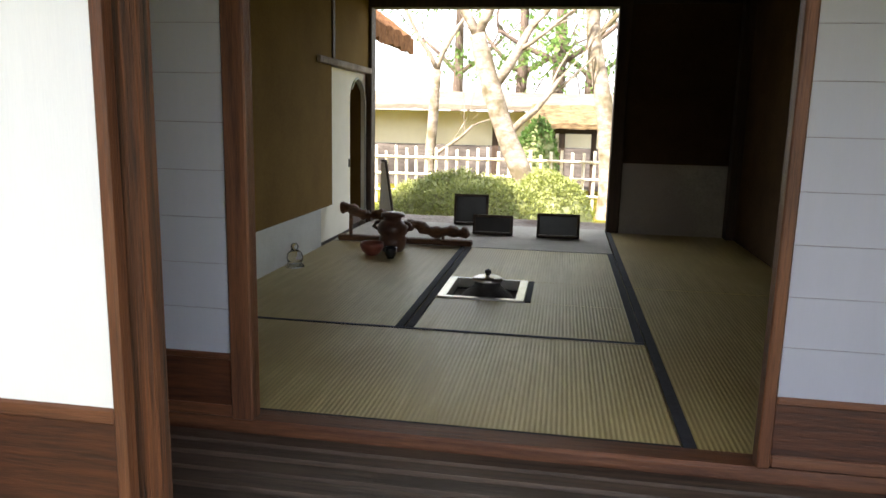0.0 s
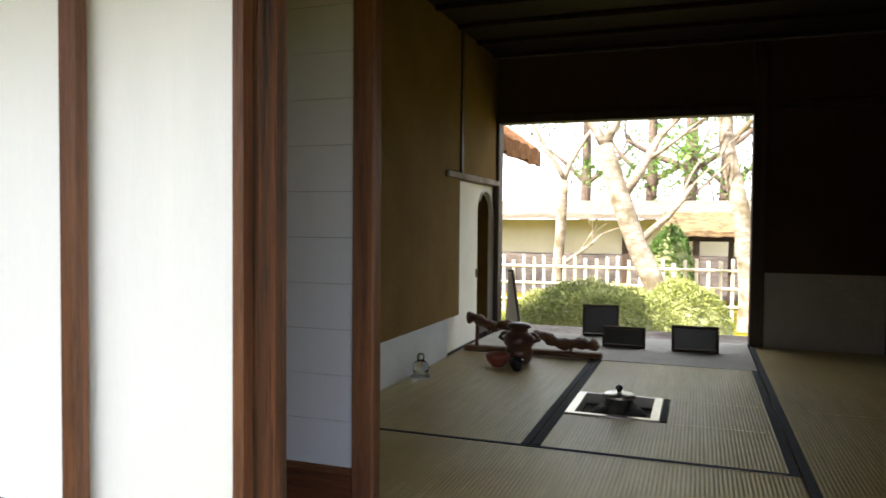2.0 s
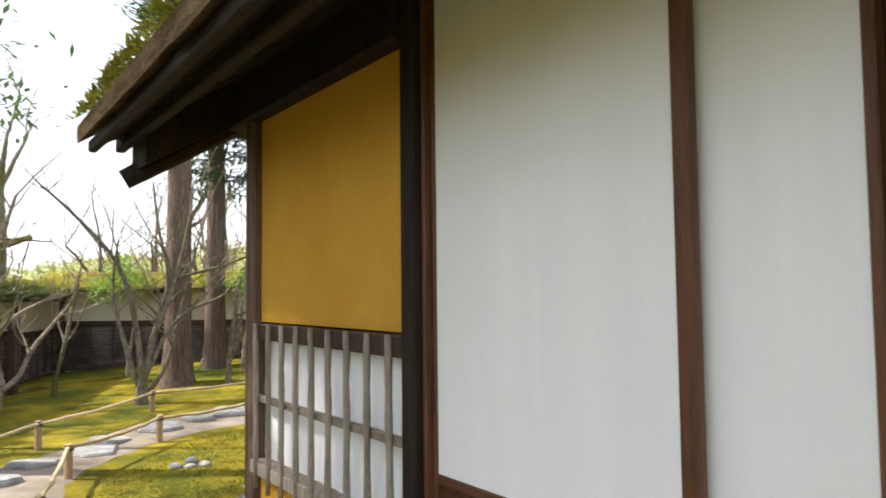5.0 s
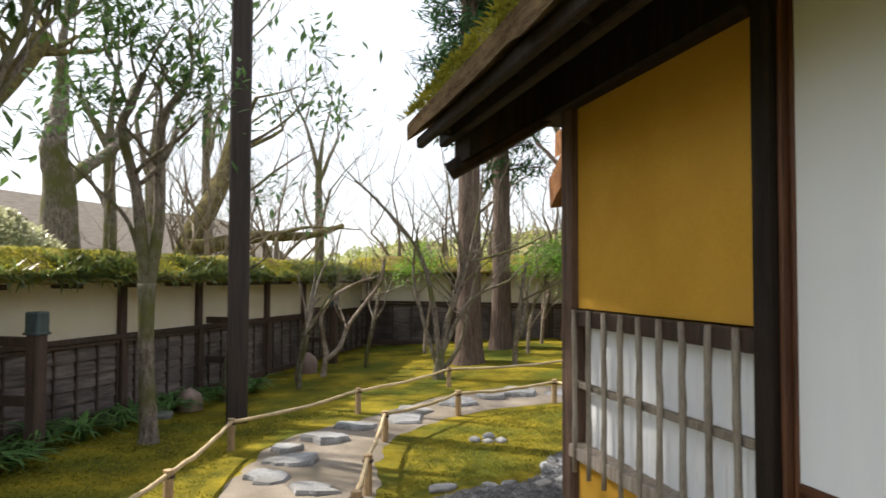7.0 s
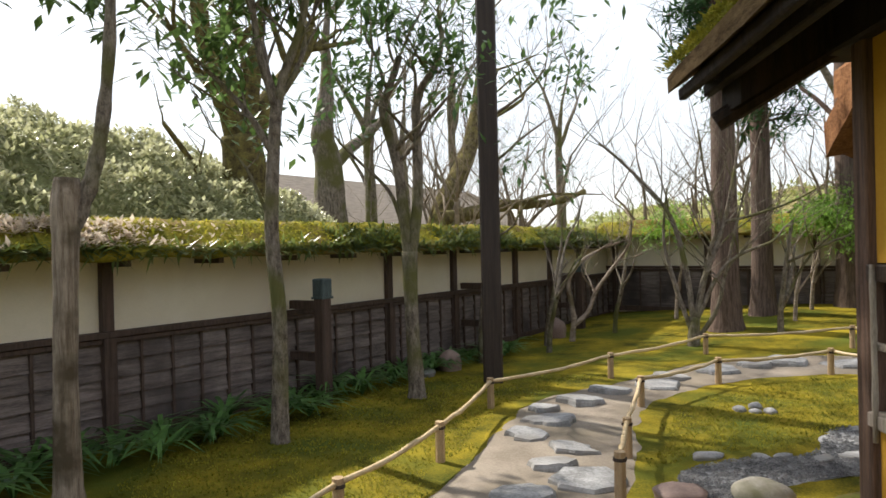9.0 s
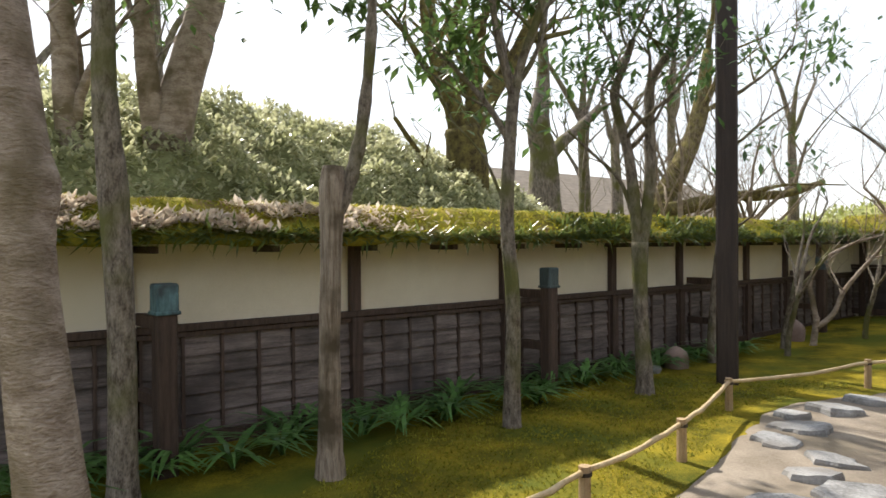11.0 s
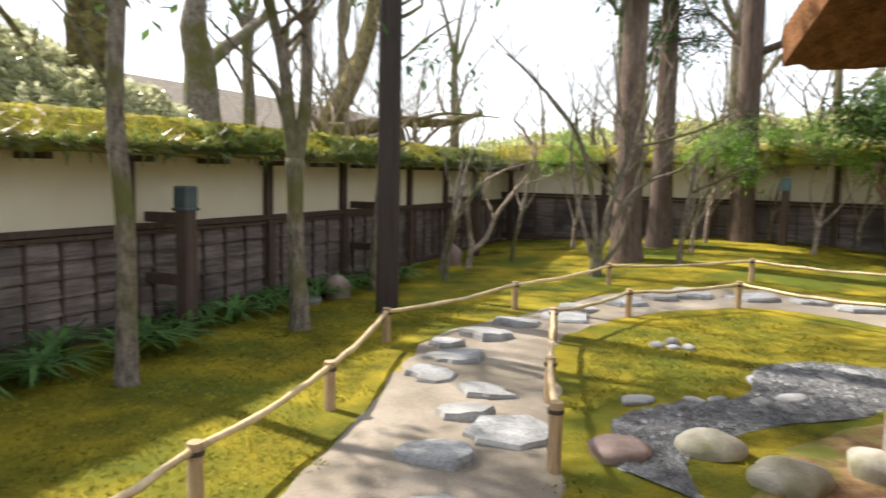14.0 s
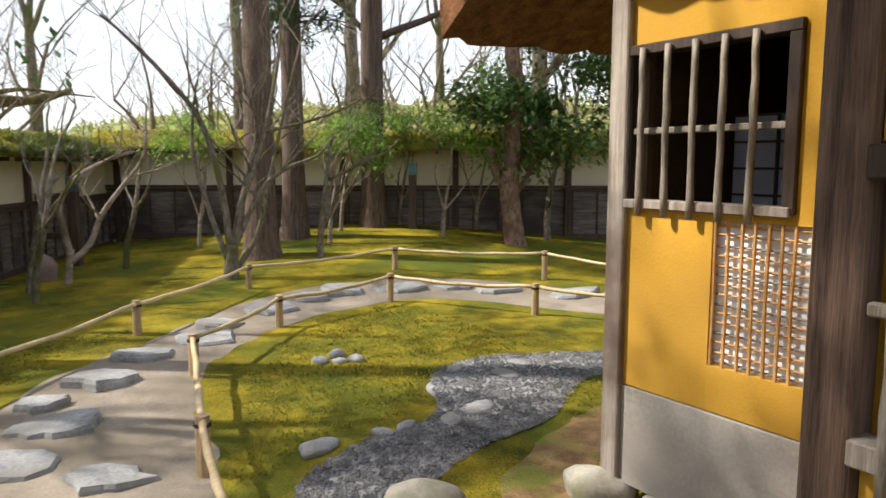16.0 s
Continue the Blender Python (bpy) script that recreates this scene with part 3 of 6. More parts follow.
part("middle_bar", box((-2.385, FAC - 0.03, 1.148), (-1.285, FAC - 0.008, 1.174)), BAMBOO_GREY, win)
cur = Shape()
n = 120
cv = []
for i in range(n + 1):
    x = -2.375 + 1.09 * i / n
    yy = FAC + 0.03 + (0.006 * math.sin(i * 0.55) + 0.005 * math.sin(i * 1.27 + 1)) * (0.25 + 0.75 * (i > 34))
    cv += [(x, yy, 0.92), (x, yy, 1.39)]
cur.add(cv, [(2 * i, 2 * i + 2, 2 * i + 3, 2 * i + 1) for i in range(n)])
part("white_paper", cur, WHITE_PANEL, win, "rippled white paper lining", smooth=True)
for i in range(9):
    x = -2.335 + 0.123 * i
    pts = [(x + 0.004 * R.uniform(-1, 1), FAC - 0.042, 0.83 + 0.077 * k) for k in range(9)]
    part("bamboo_bar", Shape().tube(pts, [0.0095 + (0.002 if k in (2, 5, 7) else 0) for k in range(9)], 8), BAMBOO_GREY, win, smooth=True)


def panel(name, x0, x1, y, label, left=0.045, right=0.045, top=2.75):
    """A tall white-papered sliding panel with a wooden kick board."""
    th = thing(name, label, "sliding panel", "white panels of the facade", at=((x0 + x1) / 2, y, 0.78))
    part("paper", box((x0 + 0.005, y + 0.008, 1.085), (x1 - 0.005, y + 0.022, top - 0.04), 0.001), WHITE_PANEL, th)
    part("stile", box((x0, y, 0.78), (x0 + left, y + 0.032, top)), REDWOOD, th)
    part("stile", box((x1 - right, y, 0.78), (x1, y + 0.032, top)), REDWOOD, th)
    part("rail", box((x0 + left, y + 0.002, 1.072), (x1 - right, y + 0.03, 1.1)), REDWOOD_H, th)
    part("rail", box((x0 + left, y + 0.002, 0.78), (x1 - right, y + 0.03, 0.82)), REDWOOD_H, th)
    part("kick_board", box((x0 + left, y + 0.008, 0.82), (x1 - right, y + 0.022, 1.072), 0.001), KICK, th)
    return th


panel("white_panel", -1.207, -0.425, FAC + 0.002, "tall white papered panel with a dark wood kick board", 0.012, 0.034)
panel("white_panel", -0.88, -0.138, FAC + 0.045, "tall white papered panel sliding behind its neighbour", 0.04, 0.02)
post("old_post", -0.192, -0.115, FAC + 0.092, FAC + 0.147, 0.02, 2.9, OLD_POST, "weathered dark and red-brown timber post", 0.012)
post("old_post_right", 1.9, 2.02, FAC - 0.03, FAC + 0.1, 0.02, 2.9, OLD_POST, "weathered timber post of the veranda")
solid("sill", box((-1.18, FAC - 0.03, 0.70), (1.9, FAC + 0.10, 0.778)), REDWOOD_H, "worn red-brown wooden sill", "sill", kind="structure")
solid("beam", box((-2.5, FAC - 0.05, 2.78), (3.0, FAC + 0.09, 2.96)), WOOD, "dark beam above the veranda", "beam", kind="structure")
wall("wall_below", [((-1.18, FAC + 0.02, 0.0), (1.9, FAC + 0.06, 0.70))], KICK, "dark boarding below the veranda sill")
wall("wall_right", [((2.02, FAC, 0.0), (3.0, FAC + 0.07, 2.8))], OCHRE, "plain ochre plastered wall")

# veranda floor: planks along the front
vf = thing("veranda_floor", "dark weathered veranda planks", "floor", kind="structure", at=(0.3, 1.7, 0.7))
edges = [FAC + 0.1, 1.475, 1.55, 1.62, 1.70, 1.775, 1.85, 1.925, 1.99, 2.06]
for y0, y1 in zip(edges, edges[1:]):
    part("plank", box((-1.1, y0 + 0.003, 0.700), (2.4, y1 - 0.003, 0.732 + R.uniform(0, 0.005)), 0.011), PLANK, vf)

# inner screens and all that stands in the tea room
before_room = set(scene.objects)
solid("threshold", box((-1.45, 2.065, 0.66), (2.3, 2.15, 0.762), 0.008), REDWOOD_H, "red-brown grooved threshold", "threshold", kind="structure")
solid("door_jamb", box((-0.39, 2.055, 0.765), (-0.33, 2.105, 2.75)), REDWOOD, "red-brown door jamb", "jamb", kind="structure")
solid("door_jamb", box((0.926, 2.055, 0.765), (0.956, 2.1, 2.75)), REDWOOD, "red-brown door jamb", "jamb", kind="structure")


def shoji(x0, x1, y, label):
    th = thing("shoji_screen", label, "shoji screen", "paper screens of the tea room", at=((x0 + x1) / 2, y, 0.77))
    part("kick_board", box((x0, y + 0.006, 0.80), (x1, y + 0.02, 0.935), 0.001), KICK, th)
    part("rail", box((x0, y, 0.768), (x1, y + 0.028, 0.80)), REDWOOD_H, th)
    part("rail", box((x0, y, 0.925), (x1, y + 0.028, 0.945)), REDWOOD_H, th)
    k = 0
    z = 0.945
    while z < 2.7:
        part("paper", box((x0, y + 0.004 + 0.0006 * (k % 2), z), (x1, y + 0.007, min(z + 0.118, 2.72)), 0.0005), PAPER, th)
        part("lattice_bar", box((x0, y + 0.009, z + 0.113), (x1, y + 0.022, z + 0.12), 0.001), REDWOOD_H, th)
        z += 0.119
        k += 1
    x = x0 + 0.16
    while x < x1 - 0.05:
        part("lattice_upright", box((x, y + 0.023, 0.945), (x + 0.007, y + 0.03, 2.72), 0.001), REDWOOD, th)
        x += 0.28
    return th


shoji(-1.1, -0.39, 2.06, "white paper screen with a red-brown kick board, slid open")
shoji(0.958, 1.75, 2.06, "white paper screen with a red-brown kick board")
wall("wall_inner", [((-1.5, 2.06, 0.7), (-1.1, 2.12, 2.9)), ((1.75, 2.06, 0.7), (2.4, 2.12, 2.9)), ((-1.1, 2.06, 2.75), (1.75, 2.12, 2.9))], DARK_OCHRE, "plaster wall darkened for the dim room")
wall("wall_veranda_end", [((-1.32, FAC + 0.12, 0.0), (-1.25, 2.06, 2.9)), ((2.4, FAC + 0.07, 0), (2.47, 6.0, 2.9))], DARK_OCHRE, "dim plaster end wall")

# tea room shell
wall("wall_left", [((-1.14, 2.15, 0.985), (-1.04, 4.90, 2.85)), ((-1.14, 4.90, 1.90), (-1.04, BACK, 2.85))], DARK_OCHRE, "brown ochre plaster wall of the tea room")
solid("dado", box((-1.138, 2.15, 0.70), (-1.036, 4.66, 0.985), 0.001), DADO, "pale grey-white paper dado", "dado", kind="structure")
post("alcove_post", -1.13, -1.03, 4.90, 4.955, 1.917, 2.85, WOOD, "slim dark post in the wall")
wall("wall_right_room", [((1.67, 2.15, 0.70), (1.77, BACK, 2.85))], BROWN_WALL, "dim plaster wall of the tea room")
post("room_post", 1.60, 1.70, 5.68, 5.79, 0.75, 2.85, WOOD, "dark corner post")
solid("wall_back", Shape().box((0.87, BACK, 1.265), (1.77, BACK + 0.08, 2.85), 0.002).box((-1.14, BACK, 2.36), (0.78, BACK + 0.08, 2.85), 0.002), BROWN_WALL, "plaster above and beside the garden opening, darkened for the dim room", "wall", kind="structure")
solid("dado_back", box((0.87, BACK + 0.002, 0.70), (1.77, BACK + 0.078, 1.265), 0.001), GREY_PLASTER, "grey-white paper dado", "dado", kind="structure")
post("opening_post", 0.78, 0.87, BACK - 0.02, BACK + 0.10, 0.7, 2.85, WOOD, "dark post beside the garden opening")
solid("lintel", box((-1.04, BACK - 0.025, 2.355), (0.78, BACK + 0.09, 2.42)), WOOD, "dark lintel over the garden opening", "lintel", kind="structure")
solid("picture_rail", box((0.87, BACK - 0.02, 2.38), (1.67, BACK, 2.44)), WOOD, "dark rail on the wall", "rail", kind="structure")
post("opening_post_left", -1.06, -1.015, BACK - 0.03, BACK + 0.09, 0.7, 2.36, WOOD, "dark post beside the garden opening")
ceil = Shape().box((-1.5, FAC + 0.1, 2.86), (2.4, BACK + 0.1, 2.90), 0.002)
for i in range(9):
    ceil.box((-1.04, 2.3 + 0.42 * i, 2.83), (1.67, 2.34 + 0.42 * i, 2.86), 0.003)
solid("ceiling", ceil, SHADE_TIMBER, "dark board ceiling with battens", "ceiling", kind="structure")
fl = Shape().box((-1.5, 2.15, 0.60), (2.4, BACK + 0.1, 0.70), 0.002)
solid("floor", fl, WOOD, "sub floor under the mats", "floor", kind="structure")


def tatami(x0, x1, y0, y1, sides, hole=None):
    """A rush mat with dark cloth borders on the sides named."""
    th = thing("tatami_mat", "woven rush mat with dark cloth borders", "tatami mat", "mats of the tea room", at=((x0 + x1) / 2, (y0 + y1) / 2, 0.70))
    s = Shape()
    if hole:
        a, b, c, d = hole
        s.box((x0, y0, 0.702), (x1, c, ZF), 0.003).box((x0, d, 0.702), (x1, y1, ZF), 0.003).box((b, c, 0.702), (x1, d, ZF), 0.001)
        if a - x0 > 0.01:
            s.box((x0, c, 0.702), (a, d, ZF), 0.001)
    else:
        s.box((x0, y0, 0.702), (x1, y1, ZF), 0.003)
    part("rush_cover", s, TATAMI, th)
    w = 0.034
    for k in sides:
        lo, hi = {"l": ((x0, y0), (x0 + w, y1)), "r": ((x1 - w, y0), (x1, y1)), "f": ((x0, y0), (x1, y0 + w * 0.55)), "b": ((x0, y1 - w * 0.55), (x1, y1))}[k]
        part("border", box((lo[0], lo[1], ZF - 0.004), (hi[0], hi[1], ZF + 0.003), 0.001), CLOTH_EDGE, th, "dark blue-black cloth border")
    return th


tatami(-1.035, 0.775, 2.155, 3.045, "fb")
tatami(-1.035, -0.145, 3.05, 4.885, "r")
tatami(-0.14, 0.775, 3.05, 4.885, "lr", (-0.105, 0.30, 3.55, 3.98))
tatami(0.78, 1.665, 2.155, 3.97, "l")
tatami(0.78, 1.665, 3.975, 5.79, "l")
solid("pale_matting", box((-1.035, 4.89, 0.70), (0.775, BACK + 0.09, 0.752), 0.003), RUG, "pale reed matting by the garden opening", "matting", kind="structure")

# sunken hearth and kettle
he = thing("sunken_hearth", "square sunken hearth with a bright pale rim", "hearth", at=(0.09, 3.765, 0.5))
x0, x1, y0, y1 = -0.103, 0.298, 3.552, 3.978
for lo, hi in (((x0, y0, .70), (x0 + .04, y1, .757)), ((x1 - .04, y0, .70), (x1, y1, .757)), ((x0 + .04, y0, .70), (x1 - .04, y0 + .028, .757)), ((x0 + .04, y1 - .02, .70), (x1 - .04, y1, .757))):
    part("rim", box(lo, hi, 0.002), LID, he, "bright pale rim")
pit = Shape()
pit.box((x0 + .02, y0 + .01, .50), (x1 - .02, y1 - .01, .52), 0.001)
for lo, hi in (((x0 + .02, y0 + .005, .5), (x0 + .04, y1 - .01, .71)), ((x1 - .04, y0 + .005, .5), (x1 - .02, y1 - .01, .71)), ((x0 + .04, y0 + .002, .5), (x1 - .04, y0 + .02, .71)), ((x0 + .04, y1 - .02, .5), (x1 - .04, y1 - .002, .71))):
    pit.box(lo, hi, 0.001)
part("pit", pit, INK, he, "soot-black pit")
part("border_strip", box((x1 + 0.002, y0, ZF - .003), (x1 + 0.03, y1, ZF + 0.004), 0.001), CLOTH_EDGE, he, "dark cloth strip")
ke = thing("tea_kettle", "black cast-iron kettle with a bright round lid in the hearth", "kettle", at=(0.115, 3.72, 0.52))
part("body", Shape().lathe((0.115, 3.72, 0.52), [(0.06, 0), (0.10, 0.03), (0.125, 0.10), (0.135, 0.16), (0.12, 0.215), (0.08, 0.25), (0.062, 0.262), (0.062, 0.285)], 28), IRON, ke, smooth=True)
part("lid", Shape().lathe((0.115, 3.72, 0.805), [(0.072, 0), (0.074, 0.008), (0.06, 0.018), (0.02, 0.024)], 28), LID, ke, "bright metal lid", smooth=True)
part("knob", Shape().lathe((0.115, 3.72, 0.827), [(0.008, 0), (0.009, 0.008), (0.016, 0.015), (0.015, 0.026), (0.004, 0.033)], 16), IRON, ke, "black lid knob", smooth=True)

# gnarled barrier log on its base
lg = thing("driftwood_barrier", "twisted brown branch on a low wooden base rail", "driftwood", at=(-0.57, 4.9, 0.752))
part("base_rail", box((-1.0, 4.885, 0.752), (-0.11, 4.945, 0.79), 0.008), DRIFT, lg)
pts = [(-0.985, 4.92, 0.965), (-0.93, 4.92, 0.965), (-0.87, 4.91, 0.94), (-0.80, 4.92, 0.92), (-0.72, 4.93, 0.93), (-0.64, 4.91, 0.905), (-0.56, 4.9, 0.87), (-0.48, 4.92, 0.875), (-0.42, 4.93, 0.845), (-0.34, 4.92, 0.83), (-0.25, 4.91, 0.845), (-0.18, 4.91, 0.835), (-0.135, 4.91, 0.85)]
part("branch", Shape().tube(smooth_line(pts, 3), [0.035 + 0.008 * math.sin(k * 1.7) for k in range(37)], 12), DRIFT, lg, smooth=True)
part("support", Shape().tube([(-0.92, 4.915, 0.79), (-0.915, 4.915, 0.95)], [0.012, 0.014], 8), DRIFT, lg)
part("support", Shape().tube([(-0.30, 4.915, 0.79), (-0.305, 4.915, 0.83)], [0.01, 0.012], 8), DRIFT, lg)

# vessels beside the log
ur = thing("lidded_jar", "dark brown glazed jar with lugs on the mat", "jar", at=(-0.565, 4.62, ZF))
part("body", Shape().lathe((-0.565, 4.62, ZF), [(0.06, 0), (0.075, 0.02), (0.085, 0.07), (0.075, 0.10), (0.09, 0.115), (0.095, 0.15), (0.075, 0.185), (0.055, 0.19), (0.055, 0.21), (0.075, 0.215), (0.07, 0.235), (0.02, 0.245)], 24), BROWN_GLAZE, ur, smooth=True)
for sx in (-1, 1):
    part("lug", Shape().tube([(-0.565 + sx * 0.085, 4.62, ZF + 0.13), (-0.565 + sx * 0.12, 4.62, ZF + 0.15), (-0.565 + sx * 0.10, 4.62, ZF + 0.175), (-0.565 + sx * 0.07, 4.62, ZF + 0.18)], [0.012] * 4, 8), BROWN_GLAZE, ur, smooth=True)


def bowl(name, x, y, r, h, mat, label):
    return solid(name, Shape().lathe((x, y, ZF + 0.001), [(r * .5, 0), (r * .55, h * .1), (r * .85, h * .35), (r, h * .75), (r * .97, h), (r * .88, h * .97), (r * .8, h * .5), (r * .4, h * .22)], 24), mat, label, "bowl", smooth=True)


bowl("tea_bowl", -0.655, 4.47, 0.072, 0.075, CERAMIC_RED, "red ceramic tea bowl on the mat")
bowl("tea_caddy", -0.52, 4.38, 0.038, 0.07, CERAMIC_BLACK, "small black lacquered tea caddy on the mat")
gl = thing("glass_flask", "clear glass flask standing by the wall", "glass vessel", at=(-0.965, 4.02, ZF))
part("body", Shape().lathe((-0.965, 4.02, ZF), [(0.05, 0), (0.055, 0.008), (0.04, 0.02), (0.045, 0.05), (0.04, 0.075), (0.018, 0.095), (0.022, 0.115), (0.012, 0.13)], 20), GLASS, gl, smooth=True)


# folding paper screen with an arched cut, along the left wall
def arched(y0, y1, z0, z1, ya, yb, zt, x, t):
    """A board in the y-z plane with an arched opening from ya to yb."""
    s = Shape()
    n = 12
    arch = [(ya, z0)] + [((ya + yb) / 2 - (yb - ya) / 2 * math.cos(math.pi * k / n), zt - (yb - ya) * 0.42 + (yb - ya) * 0.42 * math.sin(math.pi * k / n)) for k in range(n + 1)] + [(yb, z0)]
    outer = [(y0, z0), (y0, z1)] + [(y0 + (y1 - y0) * k / 10, z1) for k in range(1, 10)] + [(y1, z1), (y1, z0)]
    m = len(arch)
    o2 = []
    for i in range(m):
        f = i / (m - 1) * (len(outer) - 1)
        k = min(int(f), len(outer) - 2)
        a, b = outer[k], outer[k + 1]
        o2.append((a[0] + (b[0] - a[0]) * (f - k), a[1] + (b[1] - a[1]) * (f - k)))
    o2[1:3] = [(y0, (z0 + z1) / 2), (y0, z1)]
    o2[-3:-1] = [(y1, z1), (y1, (z0 + z1) / 2)]
    for xx, flip in ((x, 0), (x + t, 1)):
        vs = [(xx, *p) for p in arch] + [(xx, *p) for p in o2]
        fs = [(i, i + 1, m + i + 1, m + i) for i in range(m - 1)]
        s.add(vs, [q[::-1] if flip else q for q in fs])
    vs = [(x, *p) for p in arch] + [(x + t, *p) for p in arch]
    s.add(vs, [(i, m + i, m + i + 1, i + 1) for i in range(m - 1)])
    return s


sc = thing("white_partition", "cream papered partition with an arched doorway and dark cap rail", "partition", at=(-1.05, 5.2, 0.75))
part("panel", arched(4.70, 5.80, 0.752, 1.87, 5.40, 5.785, 1.83, -1.10, 0.03), CREAM_PAPER, sc)
part("cap_rail", box((-1.13, 4.62, 1.875), (-1.015, 5.81, 1.915)), GREY_WOOD, sc)
part("edge_post", box((-1.105, 4.665, 0.752), (-1.05, 4.70, 1.875)), WOOD, sc)
part("trim", Shape().tube([(-1.065, 5.785, 0.76), (-1.065, 5.785, 1.66), (-1.065, 5.75, 1.75), (-1.065, 5.68, 1.81), (-1.065, 5.59, 1.83), (-1.065, 5.5, 1.81), (-1.065, 5.43, 1.75)], [0.008] * 7, 8), DADO, sc, "pale arch edging", smooth=True)
part("finger_pull", box((-1.072, 5.36, 1.20), (-1.062, 5.38, 1.26), 0.002), INK, sc)
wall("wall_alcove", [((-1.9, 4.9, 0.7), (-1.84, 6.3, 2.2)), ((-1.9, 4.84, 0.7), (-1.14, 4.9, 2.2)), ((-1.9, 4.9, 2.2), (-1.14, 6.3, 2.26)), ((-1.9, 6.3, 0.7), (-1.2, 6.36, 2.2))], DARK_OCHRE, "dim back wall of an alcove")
solid("floor_alcove", box((-1.9, 4.84, 0.66), (-1.14, 6.36, 0.74)), WOOD, "dark alcove floor", "floor", kind="structure")


def low_screen(x, y, w, h, turn, label, lean=0.1):
    th = thing("signboard", label, "board", "dark boards by the opening", at=(x, y, 0.752))
    rot = Matrix.Rotation(radians(turn), 3, 'Z') @ Matrix.Rotation(-lean, 3, 'X')

    def place(lo, hi, ch):
        s = box(lo, hi, ch)
        s.v = [tuple(Vector((x, y, 0.753)) + rot @ Vector(q)) for q in s.v]
        return s
    part("board", place((-w / 2, 0, 0.02), (w / 2, 0.018, h), 0.003), INK, th)
    part("frame", place((-w / 2 - 0.008, -0.004, h - 0.02), (w / 2 + 0.008, 0.022, h), 0.003), WOOD, th)
    part("stile", place((-w / 2 - 0.008, -0.004, 0), (-w / 2 + 0.012, 0.022, h - 0.02), 0.003), WOOD, th)
    part("stile", place((w / 2 - 0.012, -0.004, 0), (w / 2 + 0.008, 0.022, h - 0.02), 0.003), WOOD, th)
    part("foot", place((-w / 2, -0.03, 0), (w / 2, 0.03 + h * lean, 0.018), 0.003), WOOD, th)


low_screen(-0.24, 5.86, 0.25, 0.235, 4, "dark square board standing on the matting's edge")
low_screen(-0.03, 5.42, 0.27, 0.14, -3, "low dark board standing on the pale matting")
low_screen(0.43, 5.40, 0.28, 0.17, 2, "low dark board standing on the matting")
fr = thing("notice_board", "dark framed pale notice board leaning beside the opening", "notice board", at=(-0.93, 6.0, 0.75))
for nm, lo, hi, mt in (("panel", (-0.995, 5.98, 0.80), (-0.985, 6.2, 1.2), CREAM_PAPER),):
    s = Shape().add([(-0.99, 5.93, 0.79), (-0.87, 5.93, 0.79), (-0.955, 6.0, 1.2), (-0.99, 6.0, 1.2), (-0.99, 5.95, 0.79), (-0.87, 5.95, 0.79), (-0.955, 6.02, 1.2), (-0.99, 6.02, 1.2)], [(0, 1, 2, 3), (7, 6, 5, 4), (0, 4, 5, 1), (1, 5, 6, 2), (2, 6, 7, 3), (3, 7, 4, 0)])
    part(nm, s, mt, fr)
part("frame_edge", Shape().tube([(-0.87, 5.93, 0.76), (-0.955, 6.0, 1.22)], [0.011, 0.011], 6), WOOD, fr)
part("frame_edge", Shape().tube([(-0.99, 6.0, 1.215), (-0.95, 6.0, 1.215)], [0.01, 0.01], 6), WOOD, fr)
part("foot", box((-0.99, 5.92, 0.752), (-0.85, 6.03, 0.775)), WOOD, fr)
solid("veranda_back", box((-1.14, BACK + 0.1, 0.60), (1.8, 6.35, 0.745)), GREY_WOOD, "weathered back veranda board", "floor", kind="structure")

# the room stands a hand to the east of the facade's grid
for ob in set(scene.objects) - before_room:
    if ob.parent is None:
        ob.location.x += 0.08


# ---- roof of the tea house ----
def slab(name, edge, up, thick, mat, label, jag=0.03, nx=60, ny=16, category="roof"):
    """Thatch: from the eave line (two points) up to the ridge line (two points), thick downwards, with a ragged surface."""
    (a0, a1), (b0, b1) = [[Vector(p) for p in q] for q in (edge, up)]
    s = Shape()
    vs = []
    for lay in (0, 1):
        for j in range(ny + 1):
            for i in range(nx + 1):
                p = a0.lerp(a1, i / nx).lerp(b0.lerp(b1, i / nx), j / ny)
                e = jag * noise.noise(p * 5 + Vector((0, 0, lay * 9))) + jag * 0.6 * noise.noise(p * 17)
                vs.append((p.x + e * 0.6, p.y + e * 0.6, p.z + e - (thick if lay == 0 else 0)))
    w, m = nx + 1, (nx + 1) * (ny + 1)
    fs = []
    for j in range(ny):
        for i in range(nx):
            q = (j * w + i, j * w + i + 1, (j + 1) * w + i + 1, (j + 1) * w + i)
            fs.append(q[::-1])
            fs.append(tuple(k + m for k in q))
    for i in range(nx):
        fs.append((i, i + 1, m + i + 1, m + i))
        k = ny * w + i
        fs.append((k + 1, k, m + k, m + k + 1))
    for j in range(ny):
        k = j * w
        fs.append((k + w, k, m + k, m + k + w))
        k = j * w + nx
        fs.append((k, k + w, m + k + w, m + k))
    s.add(vs, fs)
    return s


roof = thing("roof", "mossy thatched roof with exposed dark rafters", "roof", kind="structure", at=(0, 1, 2.2))
part("thatch", slab("thatch", ((-2.96, 0.72, 2.265), (3.2, 0.72, 2.265)), ((-2.96, 3.6, 4.2), (3.2, 3.6, 4.2)), 0.075, THATCH, ""), THATCH, roof)
part("thatch", slab("thatch", ((3.2, 6.5, 3.0), (-2.4, 6.5, 3.0)), ((3.2, 3.6, 4.25), (-2.4, 3.6, 4.25)), 0.16, THATCH, ""), THATCH, roof)
